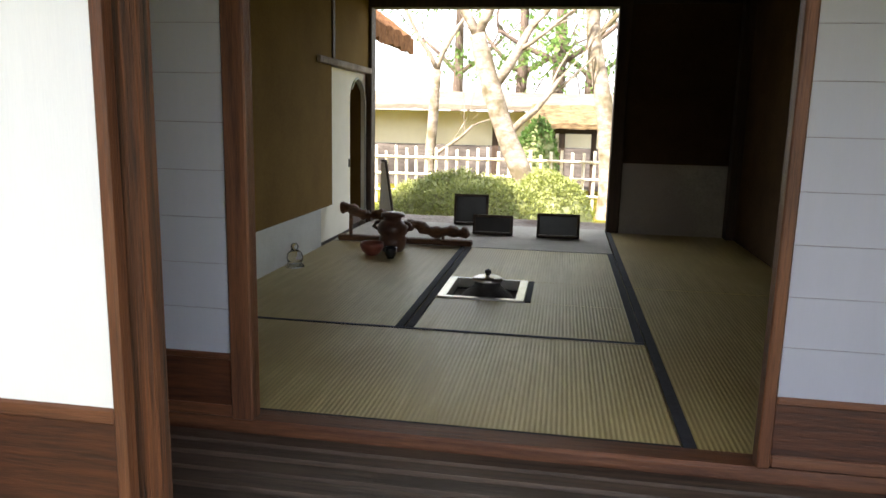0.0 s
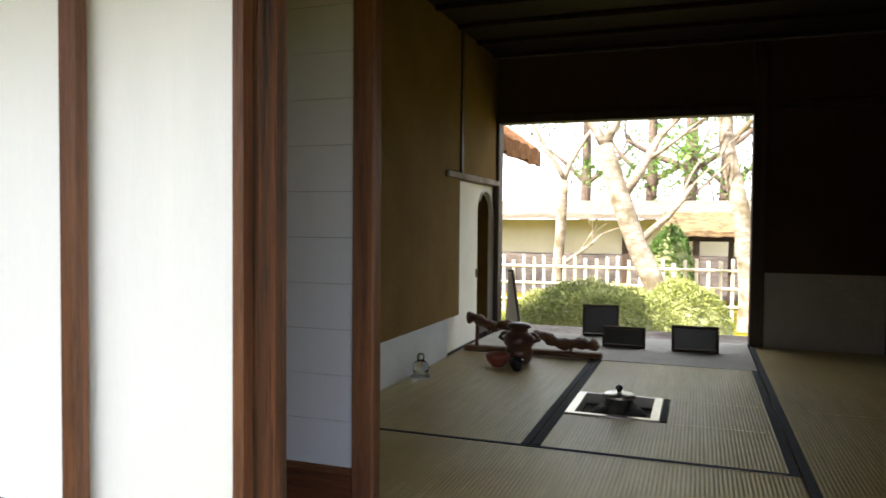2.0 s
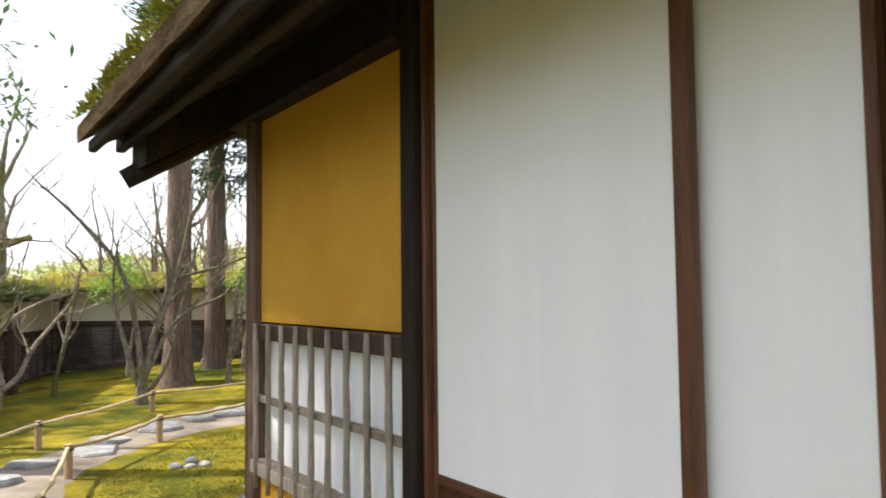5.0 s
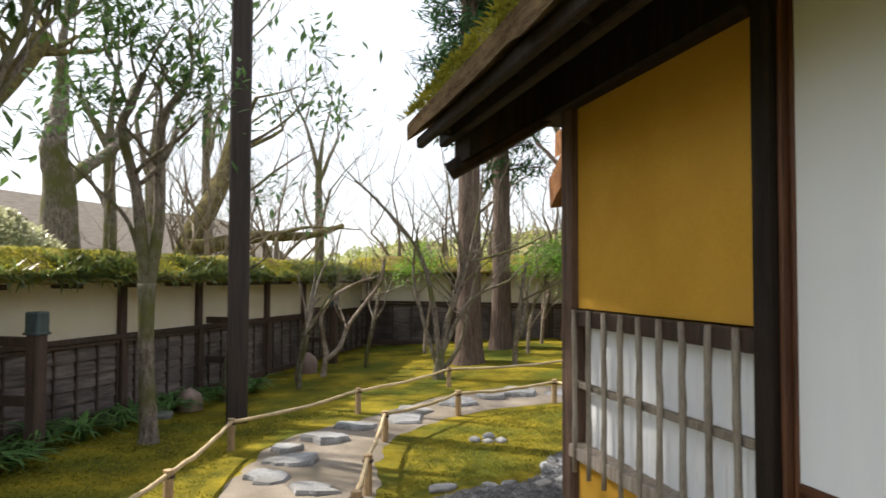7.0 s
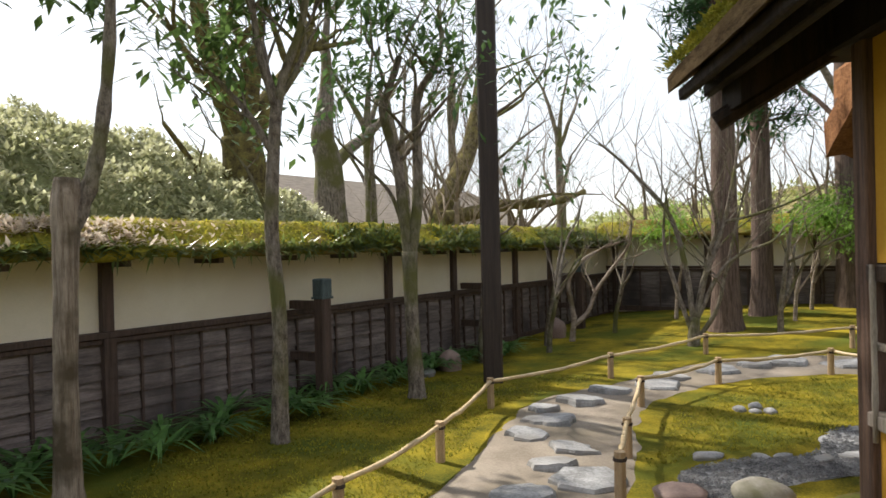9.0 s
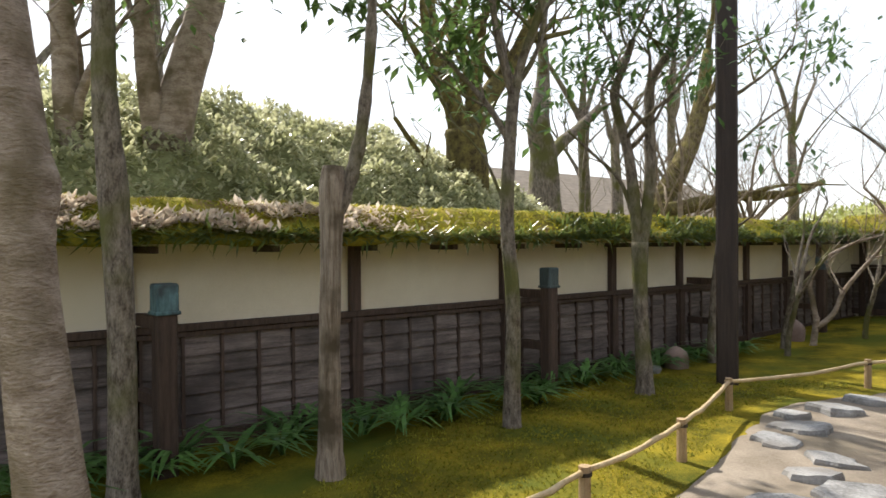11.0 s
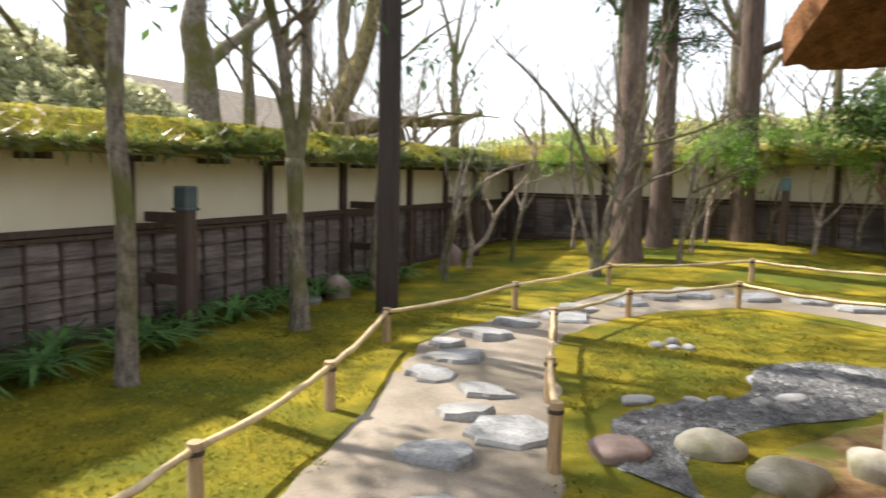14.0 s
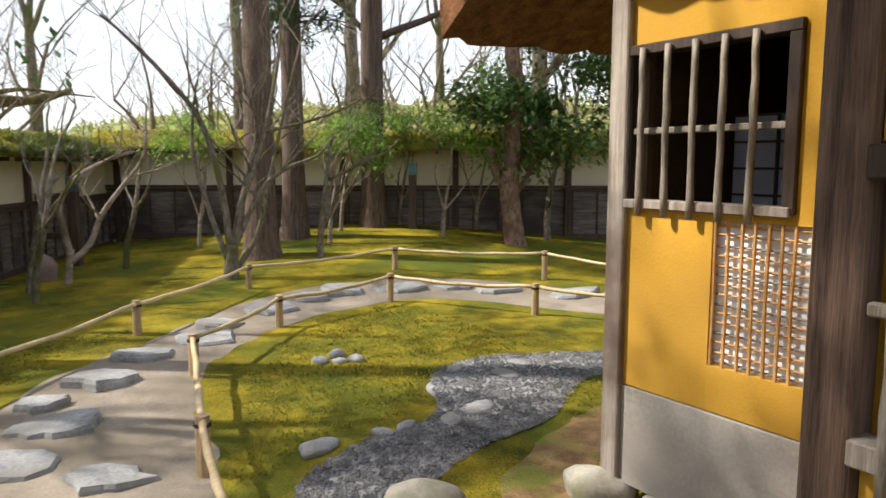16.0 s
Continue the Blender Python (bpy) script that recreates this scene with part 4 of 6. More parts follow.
part("eave_board", box((-2.93, 0.755, 2.15), (3.1, 0.79, 2.20), 0.006), SHADE_TIMBER, roof)
part("eave_board", box((-2.93, 0.86, 2.16), (3.1, 0.90, 2.22), 0.006), SHADE_TIMBER, roof)
moss = Shape()
for i in range(9000):
    t = min(R.expovariate(5.5), 1)
    x, y = R.uniform(-2.98, 0.6), 0.69 + 2.86 * t
    z = 2.265 + 1.93 * t + 0.01
    w = R.uniform(0, 6.28)
    moss.leaf(Vector((x, y, z)), Vector((math.cos(w) * 0.7, math.sin(w) * 0.7 - 0.5, R.uniform(-0.1, 1))), Vector((0, 0, 1)), R.uniform(0.02, 0.06), R.uniform(0.008, 0.02))
part("moss", moss, LEAF_MOSS, roof, "yellow-green moss on the thatch")
for i in range(11):
    x = -2.72 + 0.46 * i
    part("rafter", Shape().tube([(x, 0.84, 2.235 - 0.03), (x, 1.05, 2.36 - 0.03), (x, 1.6, 2.66)], [0.026, 0.029, 0.03], 8), SHADE_TIMBER, roof)
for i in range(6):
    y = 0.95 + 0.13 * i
    part("purlin", Shape().tube([(-2.93 + 0.03 * (i % 2), y, 2.27 + 0.075 * i), (0, y, 2.27 + 0.075 * i), (3.0, y, 2.27 + 0.075 * i)], [0.018] * 3, 7), SHADE_TIMBER, roof)
part("verge_beam", Shape().tube([(-2.75, 0.86, 2.02), (-2.7, 1.02, 2.12), (-2.62, 1.45, 2.38)], [0.04, 0.045, 0.045], 8), SHADE_TIMBER, roof, "dark rounded beam end")
# boarding closes the eave; its near-black colour paints the shade there
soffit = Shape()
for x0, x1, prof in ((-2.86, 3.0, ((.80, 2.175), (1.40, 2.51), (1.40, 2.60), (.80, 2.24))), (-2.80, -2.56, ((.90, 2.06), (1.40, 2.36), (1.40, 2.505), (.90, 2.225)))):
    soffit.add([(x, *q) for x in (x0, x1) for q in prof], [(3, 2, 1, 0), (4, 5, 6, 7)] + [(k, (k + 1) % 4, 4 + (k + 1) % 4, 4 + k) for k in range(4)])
part("soffit", soffit, SHADE_TIMBER, roof, "boarding under the eave, coloured near black for its shade")
# low near-black plate also stands for the shade at the wall's top
part("wall_plate", box((-2.75, FAC - 0.06, 2.24), (-1.287, FAC + 0.1, 2.48), 0.01), SHADE_TIMBER, roof)
gab = Shape().add([(-2.42, 1.3, 2.5), (-2.42, 6.3, 2.5), (-2.42, 3.6, 4.1), (-2.36, 1.3, 2.5), (-2.36, 6.3, 2.5), (-2.36, 3.6, 4.1)], [(0, 2, 1), (3, 4, 5), (0, 3, 5, 2), (2, 5, 4, 1), (1, 4, 3, 0)])
solid("wall_gable", gab, DARK_OCHRE, "dim plaster gable", "wall", kind="structure")
wall("wall_end", [((-2.47, 1.4, 0.1), (-2.40, 2.19, 2.5))], OCHRE, "ochre end wall of the tea house")
wall("wall_east", [((2.95, 1.37, 0.0), (3.02, 6.3, 2.9))], OCHRE, "ochre end wall")
wall("wall_hidden_back", [((1.77, BACK + 0.02, 0.0), (2.95, BACK + 0.09, 2.9)), ((-1.14, 6.3, 0.0), (1.8, 6.34, 0.6))], OCHRE, "ochre back wall")
part("thatch_eave", slab("x", ((-1.12, 8.2, 2.38), (-1.12, 6.4, 2.38)), ((-3.2, 8.2, 3.9), (-3.2, 6.4, 3.9)), 0.16, THATCH, "", nx=30, ny=10), THATCH_CUT, roof)
for i in range(4):
    part("eave_pole", Shape().tube([(-1.2 - 0.18 * i, 6.45, 2.26 + 0.12 * i), (-1.2 - 0.18 * i, 8.15, 2.26 + 0.12 * i)], [0.02, 0.02], 6), SHADE_TIMBER, roof)

# ---- wing with the barred window ----
WY = 2.19
wall("wall_wing", [((-3.75, WY, 1.85), (-2.42, WY + 0.09, 3.0)), ((-3.07, WY, 1.255), (-2.42, WY + 0.09, 1.85)), ((-2.985, WY, 0.52), (-2.42, WY + 0.09, 1.255)), ((-3.75, WY, 0.52), (-3.355, WY + 0.09, 1.255)),
                   ((-3.355, WY, 0.52), (-2.985, WY + 0.09, 0.69)), ((-3.355, WY, 1.215), (-2.985, WY + 0.09, 1.255))], OCHRE, "bright ochre plaster wall with two small windows")
# dark brown here paints the unlit inside behind the barred window
wall("wall_wing_side", [((-3.80, WY + 0.1, 0.1), (-3.72, 6.5, 3.0))], BROWN_WALL, "side wall of the wing, darkened for its unlit inside")
wall("wall_wing_back", [((-3.72, 4.6, 0.1), (-2.4, 4.66, 3.0)), ((-2.47, WY, 0.1), (-2.40, 4.6, 3.0)), ((-3.72, WY + 0.09, 2.96), (-2.4, 4.6, 3.0)), ((-3.72, WY + 0.09, 0.12), (-2.4, 4.6, 0.18))], BROWN_WALL, "plaster inside the wing, darkened as if unlit")
solid("wall_base", box((-3.75, WY - 0.005, 0.10), (-2.45, WY + 0.095, 0.515), 0.004), GREY_PLASTER, "stained grey plaster base of the wall", "wall", kind="structure")
post("wing_post", -3.835, -3.745, WY - 0.03, WY + 0.11, 0.12, 3.0, GREY_WOOD, "grey weathered corner post on a stone")
post("wing_post_inner", -2.56, -2.47, WY - 0.03, WY + 0.05, 0.02, 3.0, BROWN_POST, "brown timber post in the corner")
rock("footing_stone", -3.83, WY - 0.03, .15, .11, .14, 0.4, BOULDER, "rough pale footing stone under the post", 120, 0.4, "footing stones", "stone")
for i, x in enumerate((-3.55, -3.32, -3.08)):
    rock("footing_stone", x, WY + 0.02, .09, .07, .11, 0.2 * i, BOULDER, "rough pale footing stone under the wall", 121 + i, 0.4, "footing stones", "stone")
wb = thing("window_2", "dark window behind upright bamboo bars", "window", kind="structure", at=(-3.4, WY, 1.255))
part("frame_top", box((-3.75, WY - 0.02, 1.825), (-3.05, WY + 0.06, 1.865)), WOOD, wb)
part("frame_side", box((-3.095, WY - 0.02, 1.25), (-3.05, WY + 0.06, 1.825)), WOOD, wb)
part("frame_side", box((-3.75, WY - 0.01, 1.28), (-3.735, WY + 0.06, 1.825)), WOOD, wb)
part("sill", box((-3.75, WY - 0.03, 1.24), (-3.06, WY + 0.06, 1.275)), GREY_WOOD, wb)
part("cross_bar", box((-3.735, WY + 0.0, 1.525), (-3.095, WY + 0.02, 1.55)), BAMBOO_GREY, wb)
for i in range(5):
    x = -3.665 + 0.117 * i
    pts = [(x + 0.003 * R.uniform(-1, 1), WY - 0.035, 1.215 + 0.079 * k) for k in range(9)]
    part("bamboo_bar", Shape().tube(pts, [0.013 + (0.002 if k % 4 == 1 else 0) for k in range(9)], 8), BAMBOO_GREY, wb, smooth=True)
sp = thing("shoji_screen", "dim paper window screen inside the wing", "shoji screen", at=(-3.3, 2.75, 1.0))
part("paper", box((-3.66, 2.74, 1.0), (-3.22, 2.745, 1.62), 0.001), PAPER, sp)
for i in range(6):
    part("lattice_bar", box((-3.66, 2.725, 1.06 + 0.11 * i), (-3.22, 2.739, 1.07 + 0.11 * i), 0.001), WOOD, sp)
part("lattice_upright", box((-3.46, 2.722, 1.0), (-3.45, 2.739, 1.62), 0.001), WOOD, sp)
part("stand", box((-3.68, 2.72, 0.18), (-3.2, 2.76, 1.0)), WOOD, sp)
lw = thing("window_3", "bare bamboo lath window with white paper behind", "window", kind="structure", at=(-3.2, WY, 0.7))
part("paper", box((-3.36, WY + 0.028, 0.685), (-2.98, WY + 0.034, 1.22), 0.001), WHITE_PANEL, lw)
for i in range(8):
    x = -3.345 + 0.05 * i + R.uniform(-.006, .006)
    part("lath", Shape().tube([(x, WY + 0.006, 0.685), (x + R.uniform(-.006, .006), WY + 0.004, 0.95), (x, WY + 0.006, 1.22)], [0.007] * 3, 6), LATH, lw)
for i in range(15):
    z = 0.705 + 0.0352 * i + R.uniform(-.004, .004)
    part("cross_lath", Shape().tube([(-3.365, WY + 0.016, z), (-3.2, WY + 0.014 + R.uniform(-.002, .002), z + R.uniform(-.003, .003)), (-2.975, WY + 0.016, z)], [0.0045] * 3, 6), LATH if i % 3 else GREY_WOOD, lw)
wr = thing("wing_roof", "brown cut thatch eave over the wing", "roof", kind="structure", at=(-4.5, 3, 2.1))
part("thatch", slab("x", ((-5.45, 6.8, 2.52), (-5.45, 2.42, 2.40)), ((-3.0, 6.8, 3.9), (-3.0, 2.3, 3.9)), 0.26, THATCH, "", nx=40, ny=20, jag=0.05), THATCH_CUT, wr)
part("thatch", slab("x", ((-4.2, 1.95, 2.52), (-2.4, 1.75, 2.52)), ((-3.9, 4.0, 4.2), (-2.4, 4.0, 4.2)), 0.16, THATCH, "", nx=30, ny=12), THATCH_CUT, wr)
part("pole", Shape().tube([(-4.3, 2.4, 2.62), (-3.75, 2.42, 2.72)], [0.03, 0.03], 8), WOOD, wr)
part("pole", Shape().tube([(-4.7, 2.9, 2.5), (-3.75, 2.95, 2.85)], [0.028, 0.028], 8), WOOD, wr)

# ---- garden wall ----
WA, WD = Vector((-5.25, -3.24, 0)), Vector((-0.88, 0.475, 0)).normalized()
WN = Vector((-WD.y, WD.x, 0))
if WN.y < 0:
    WN = -WN


def wall_run(name, origin, d, nrm, s0, s1, posts, base, label, roof_label, fern, rail=0.90, eave=1.53, ridge=1.84, step=0.30, litter=False):
    """A plastered garden wall: boarded foot with battens, plaster above, timber posts and a mossy roof."""
    turn = Matrix((d, nrm, Vector((0, 0, 1)))).transposed()

    def at(s, n, z):
        return origin + d * s + nrm * n + Vector((0, 0, z + base))

    def bx(sa, sb, na, nb, za, zb, ch=0.004):
        c = (at(sa, na, za) + at(sb, nb, zb)) / 2
        h = Vector((abs(sb - sa), abs(nb - na), abs(zb - za))) / 2
        return Shape().box(c - h, c + h, ch, turn=turn)

    th = thing(name, label, "wall", kind="structure", at=at((s0 + s1) / 2, 0, 0))
    part("plaster", bx(s0, s1, -0.07, 0.0, -0.3, 1.62, 0.002), WHITE_PLASTER, th, "cream plaster")
    part("top_rail", bx(s0, s1, 0.0, 0.075, rail - 0.03, rail + 0.02), FENCE_POST, th)
    part("drip_rail", bx(s0, s1, 0.0, 0.055, rail - 0.075, rail - 0.035), FENCE_POST, th)
    part("foot_beam", bx(s0, s1, 0.0, 0.06, 0.0, 0.11), FENCE_POST, th)
    for p in posts:
        part("post", bx(p - 0.05, p + 0.05, 0.0, 0.062, rail + 0.02, 1.56), FENCE_POST, th)
        part("post", bx(p - 0.055, p + 0.055, 0.0, 0.085, -0.05, rail - 0.03), FENCE_POST, th)
    rows = 5
    hgt = (rail - 0.075 - 0.11) / rows
    k = s0
    cache = {}
    while k < s1 - 0.05:
        L = min(step, s1 - k)
        for r_ in range(rows):
            key = (round(L, 3), R.randrange(3))
            z0 = 0.11 + r_ * hgt
            if key not in cache:
                e = 0.002 * key[1]
                s = Shape()
                a, b = hgt + 0.012, 0.024 + e
                vs = [(0, 0.002, 0), (L, 0.002, 0), (L, 0.002, a), (0, 0.002, a), (0, b + 0.012, 0), (L, b + 0.012, 0.001 * key[1]), (L, 0.012, a), (0, 0.012, a)]
                s.add(vs, [(0, 1, 2, 3), (7, 6, 5, 4), (0, 4, 5, 1), (1, 5, 6, 2), (2, 6, 7, 3), (3, 7, 4, 0)])
                cache[key] = s.mesh("board", FENCE_WOOD)
            o = new("board", cache[key])
            o.parent = th
            m = turn.to_4x4()
            m.translation = at(k, 0, z0) - th.location
            o.matrix_basis = m
        part("batten", bx(k - 0.013, k + 0.013, 0.012, 0.05, 0.11, rail - 0.075, 0.003), FENCE_POST, th)
        k += step
    # roof
    n = int((s1 - s0) / 0.12)
    prof = [(0.42, eave - 0.035), (0.45, eave - 0.01), (0.43, eave + 0.02), (0.26, eave + 0.12), (0.08, ridge - 0.05), (-0.04, ridge), (-0.14, ridge - 0.02), (-0.5, eave), (-0.47, eave - 0.06), (0.0, eave + 0.03)]
    vs = []
    for i in range(n + 1):
        s_ = s0 + (s1 - s0) * i / n
        for q, (a, z) in enumerate(prof):
            e = 0.03 * noise.noise(Vector((s_ * 2.1, q * 0.7, base * 5))) + 0.02 * noise.noise(Vector((s_ * 7, q, 3)))
            vs.append(at(s_, a + e * 0.5, z + e))
    w = len(prof)
    fs = [(i * w + q, i * w + (q + 1) % w, (i + 1) * w + (q + 1) % w, (i + 1) * w + q) for i in range(n) for q in range(w)]
    fs += [tuple(range(w))[::-1], tuple(n * w + q for q in range(w))]
    part("roof", Shape().add(vs, fs), MOSS_ROOF, th, roof_label, smooth=True)
    k = s0 + 0.3
    while k < s1:
        part("bracket", bx(k - 0.03, k + 0.03, 0.0, 0.34, 1.44, 1.49), FENCE_POST, th)
        k += 0.9
    lv = Shape()
    for i in range(int((s1 - s0) * fern)):
        s_ = R.uniform(s0, s1)
        f = R.random() ** 0.7
        far = noise.noise(Vector((s_ * 0.5, 7.7, base)))
        if (far < -0.15 or s_ < 2.4) and f < 0.86 - 0.1 * (far > 0.2):
            continue
        a, z = (0.46 - 0.40 * (1 - f), eave + 0.01 + (1 - f) * 0.26)
        w_ = R.uniform(0, 6.28)
        dd = d * math.cos(w_) * 0.9 + nrm * (0.5 + 0.4 * math.sin(w_)) + Vector((0, 0, R.uniform(-0.7, 0.5)))
        lv.leaf(at(s_, a, z), dd, Vector((0, 0, 1)), R.uniform(0.07, 0.2), R.uniform(0.014, 0.034))
    part("fern_fringe", lv, LEAF_ROOF, th, "green fern fringe on the wall's roof")
    tf = Shape()
    for i in range(int((s1 - s0) * 420)):
        s_, f = R.uniform(s0, s1), R.random()
        a, z = 0.45 - 0.42 * f, eave + 0.05 + 0.25 * f
        dd = Vector((R.uniform(-1, 1), R.uniform(-1, 1), R.uniform(0.3, 1.2)))
        tf.leaf(at(s_, a, z), dd, Vector((0, 0, 1)), R.uniform(0.02, 0.05), R.uniform(0.012, 0.03))
    part("moss", tf, LEAF_MOSS, th, "yellow moss on the wall's roof")
    if litter:
        dl = Shape()
        for i in range(5600):
            s_, f = R.gauss(-1.7, 1.1), R.random()
            if s_ > 0.6 and R.random() < 0.7 or noise.noise(Vector((s_ * 2.2, f * 1.6, 5))) < -0.05:
                continue
            dd = Vector((R.uniform(-1, 1), R.uniform(-1, 1), R.uniform(-0.2, 0.7)))
            dl.leaf(at(s_, 0.45 - 0.36 * f, eave + 0.06 + 0.21 * f), dd, Vector((0, 0, 1)), R.uniform(0.05, 0.11), R.uniform(0.02, 0.045))
        part("dry_leaves", dl, DRY_LEAF, th, "pale dry leaves caught in the moss")
    return at, bx


at1, bx1 = wall_run("wall_garden", WA, WD, WN, -7.5, 11.2, [-7.2, -5.4, -3.7, -1.9, 0, 1.84, 3.68, 5.16, 7.0, 8.3, 9.6], 0.0,
                    "garden wall of cream plaster over dark boards", "moss and ferns on the wall's roof", 900, litter=True)
corner = WA + WD * 11.2
BD = Vector((0.56, 0.83, 0)).normalized()
BN = Vector((0.83, -0.56, 0)).normalized()
at2, bx2 = wall_run("wall_garden_back", corner + BN * 0.02, BD, BN, -0.1, 19.0, [0.2 + 1.9 * i for i in range(10)], 0.14,
                    "far garden wall of cream plaster over dark boards", "yellow moss on the far wall's roof", 160, step=0.42)


def brace_post(s, out, label, metal, h=1.06):
    """A buttress post with a copper cap, tied back to the wall by two beams."""
    b = at1(s, out, 0)
    th = thing("brace_post", label, "post", "brace posts of the garden wall", at=b)
    c = b
    turn = Matrix((WD, WN, Vector((0, 0, 1)))).transposed()
    part("shaft", Shape().box(c + Vector((-.065, -.065, -0.1)), c + Vector((.065, .065, h)), 0.012, turn=turn), FENCE_POST, th)
    cap = part("cap", Shape().box(c + Vector((-.072, -.072, h)), c + Vector((.072, .072, h + 0.19)), 0.012, turn=turn), metal, th, "copper cap")
    part("cap_lip", Shape().box(c + Vector((-.08, -.08, h - 0.012)), c + Vector((.08, .08, h + 0.012)), 0.004, turn=turn), metal, th, "copper lip")
    for z in (h - 0.12, 0.42):
        part("tie_beam", bx1(s - 0.035, s + 0.035, 0.07, out - 0.06, z, z + 0.085), FENCE_POST, th)
    return th


def along(p):
    return (Vector((*p, 0)) - WA).dot(WD), (Vector((*p, 0)) - WA).dot(WN)


sL, oL = along((-6.77, -1.85))
brace_post(sL, oL, "dark buttress post with a dull copper cap beside the wall", DULL_COPPER)
sL2, oL2 = along((-3.40, -3.62))
brace_post(sL2, oL2, "dark buttress post with a bright blue-green copper cap", COPPER)
brace_post(5.3, 0.55, "dark buttress post beside the tall pole", DULL_COPPER)
brace_post(8.4, 0.55, "dark buttress post near the wall's corner", DULL_COPPER)
tagged(thing("far_brace_post", "dark buttress post with a copper cap at the far wall", "post", "brace posts of the garden wall", at=at2(5.2, 0.5, 0)))
fb = bpy.data.objects["far_brace_post"]
part("shaft", bx2(5.14, 5.26, 0.44, 0.56, 0, 1.1), FENCE_POST, fb)
part("cap", bx2(5.13, 5.27, 0.43, 0.57, 1.1, 1.3), COPPER, fb, "verdigris copper cap")


# ---- trees ----
def branch(s, p, d, r, length, depth, rng, tips, spread=0.7, curl=0.22, lift=0.12, n=None, end=0.55):
    """Grow one limb and its children into s; tips gathers ends for leaves."""
    k = 4 if depth > 1 else 3
    pts, rr = [p.copy()], [r]
    d = d.normalized()
    for i in range(k):
        d = (d + Vector((rng.uniform(-1, 1), rng.uniform(-1, 1), rng.uniform(-0.6, 1) * 0.6 + lift)) * curl).normalized()
        p = p + d * length / k
        pts.append(p.copy())
        rr.append(r * (1 - (1 - end) * (i + 1) / k))
    s.tube(pts, rr, 7 if r > 0.03 else (5 if r > 0.01 else 3), cap=r > 0.02)
    if depth == 0:
        tips.append((p, d))
        return
    kids = n or rng.choice((2, 3, 3))
    for i in range(kids):
        at_ = rng.choice(pts[2:])
        if i == 0:
            at_ = pts[-1]
        w = Vector((rng.uniform(-1, 1), rng.uniform(-1, 1), rng.uniform(-0.3, 0.8)))
        nd = (d * (1 - spread * 0.4) + w * spread).normalized()
        branch(s, at_.copy(), nd, rr[-1] * rng.uniform(0.55, 0.85), length * rng.uniform(0.6, 0.85), depth - 1, rng, tips, spread, curl, lift, None, end)


def leaf_clumps(tips, rng, per, size, scatter, width=0.35, droop=0.2):
    s = Shape()
    for p, d in tips:
        for i in range(per):
            o = Vector((rng.gauss(0, 1), rng.gauss(0, 1), rng.gauss(0, 0.8))) * scatter
            dd = (d * 0.5 + Vector((rng.uniform(-1, 1), rng.uniform(-1, 1), rng.uniform(-1, 0.6) - droop))).normalized()
            s.leaf(p + o, dd, Vector((0.1, 0.2, 1)), size * rng.uniform(0.7, 1.2), size * width)
    return s


def tree(name, base, trunk, limbs, mat, label, seed, depth=3, leaf=None, per=8, size=0.1, scatter=0.14, spread=0.7, category="tree", width=0.35, group="", keep=1.0, stems=()):
    """A trunk through the given points (offset, radius), stems along points of their own, and limbs (index, direction, radius, length)."""
    rng = random.Random(seed)
    x, y = base
    z = hill(x, y)
    th = thing(name, label, category, group, at=(x, y, z))
    pts = [Vector((x + a, y + b, z + c)) for a, b, c, r in trunk]
    ln = smooth_line([tuple(p) for p in pts], 4)
    rr = []
    for i in range(len(trunk) - 1):
        for k in range(4):
            rr.append(trunk[i][3] + (trunk[i + 1][3] - trunk[i][3]) * k / 4)
    rr.append(trunk[-1][3])
    rr = [q * (1 + 0.09 * noise.noise(Vector((i * 0.9, seed, 0)))) for i, q in enumerate(rr)]
    part("trunk", Shape().tube(ln, rr, 12), mat, th, smooth=True)
    tips = []
    for line, r0, r1, twigs, reach in stems:
        cl = smooth_line([(x + a, y + b, z + c) for a, b, c in line], 5)
        m = len(cl) - 1
        s = Shape().tube(cl, [(r0 + (r1 - r0) * k / m) * (1 + 0.12 * noise.noise(Vector((k * 0.8, seed, r0 * 50)))) for k in range(m + 1)], 10)
        for k in range(twigs):
            q = m if k == 0 else rng.randint(m // 3, m)
            d = (cl[q] - cl[max(q - 1, 0)]) if q else cl[1] - cl[0]
            d = d.normalized() * 0.5 + Vector((rng.uniform(-1, 1), rng.uniform(-1, 1), rng.uniform(-.1, .9)))
            branch(s, cl[q].copy(), d, max(0.008, (r0 + (r1 - r0) * q / m) * 0.5), reach, 2, rng, tips, spread)
        part("stem", s, mat, th, smooth=True)
    for i, d, r, L in limbs:
        s = Shape()
        branch(s, pts[i].copy(), Vector(d), r, L, depth, rng, tips, spread)
        part("limb", s, mat, th, smooth=True)
    if leaf:
        chosen = [t for t in tips if rng.random() < keep]
        part("crown", leaf_clumps(chosen, rng, per, size, scatter, width), leaf, th, "scattered leaves")
    return th


# trees in front of the garden wall
stump = tree("tree", (-3.74, -2.60), [(0, 0, -.1, .13), (0, 0, .06, .095), (0, 0, .3, .078), (0, 0, .8, .068), (-.005, .01, 1.3, .068), (-.01, .015, 1.6, .074), (-.015, .02, 1.82, .088), (-.02, .025, 1.99, .07)],
             [], DEAD_WOOD, "slim pale tree with a sawn-off top and a side trunk", 3)
side = [(-3.75, -2.585, 1.62), (-3.79, -2.52, 1.80), (-3.825, -2.46, 2.0), (-3.86, -2.41, 2.3), (-3.885, -2.36, 2.85), (-3.90, -2.35, 3.5), (-3.92, -2.35, 4.3)]
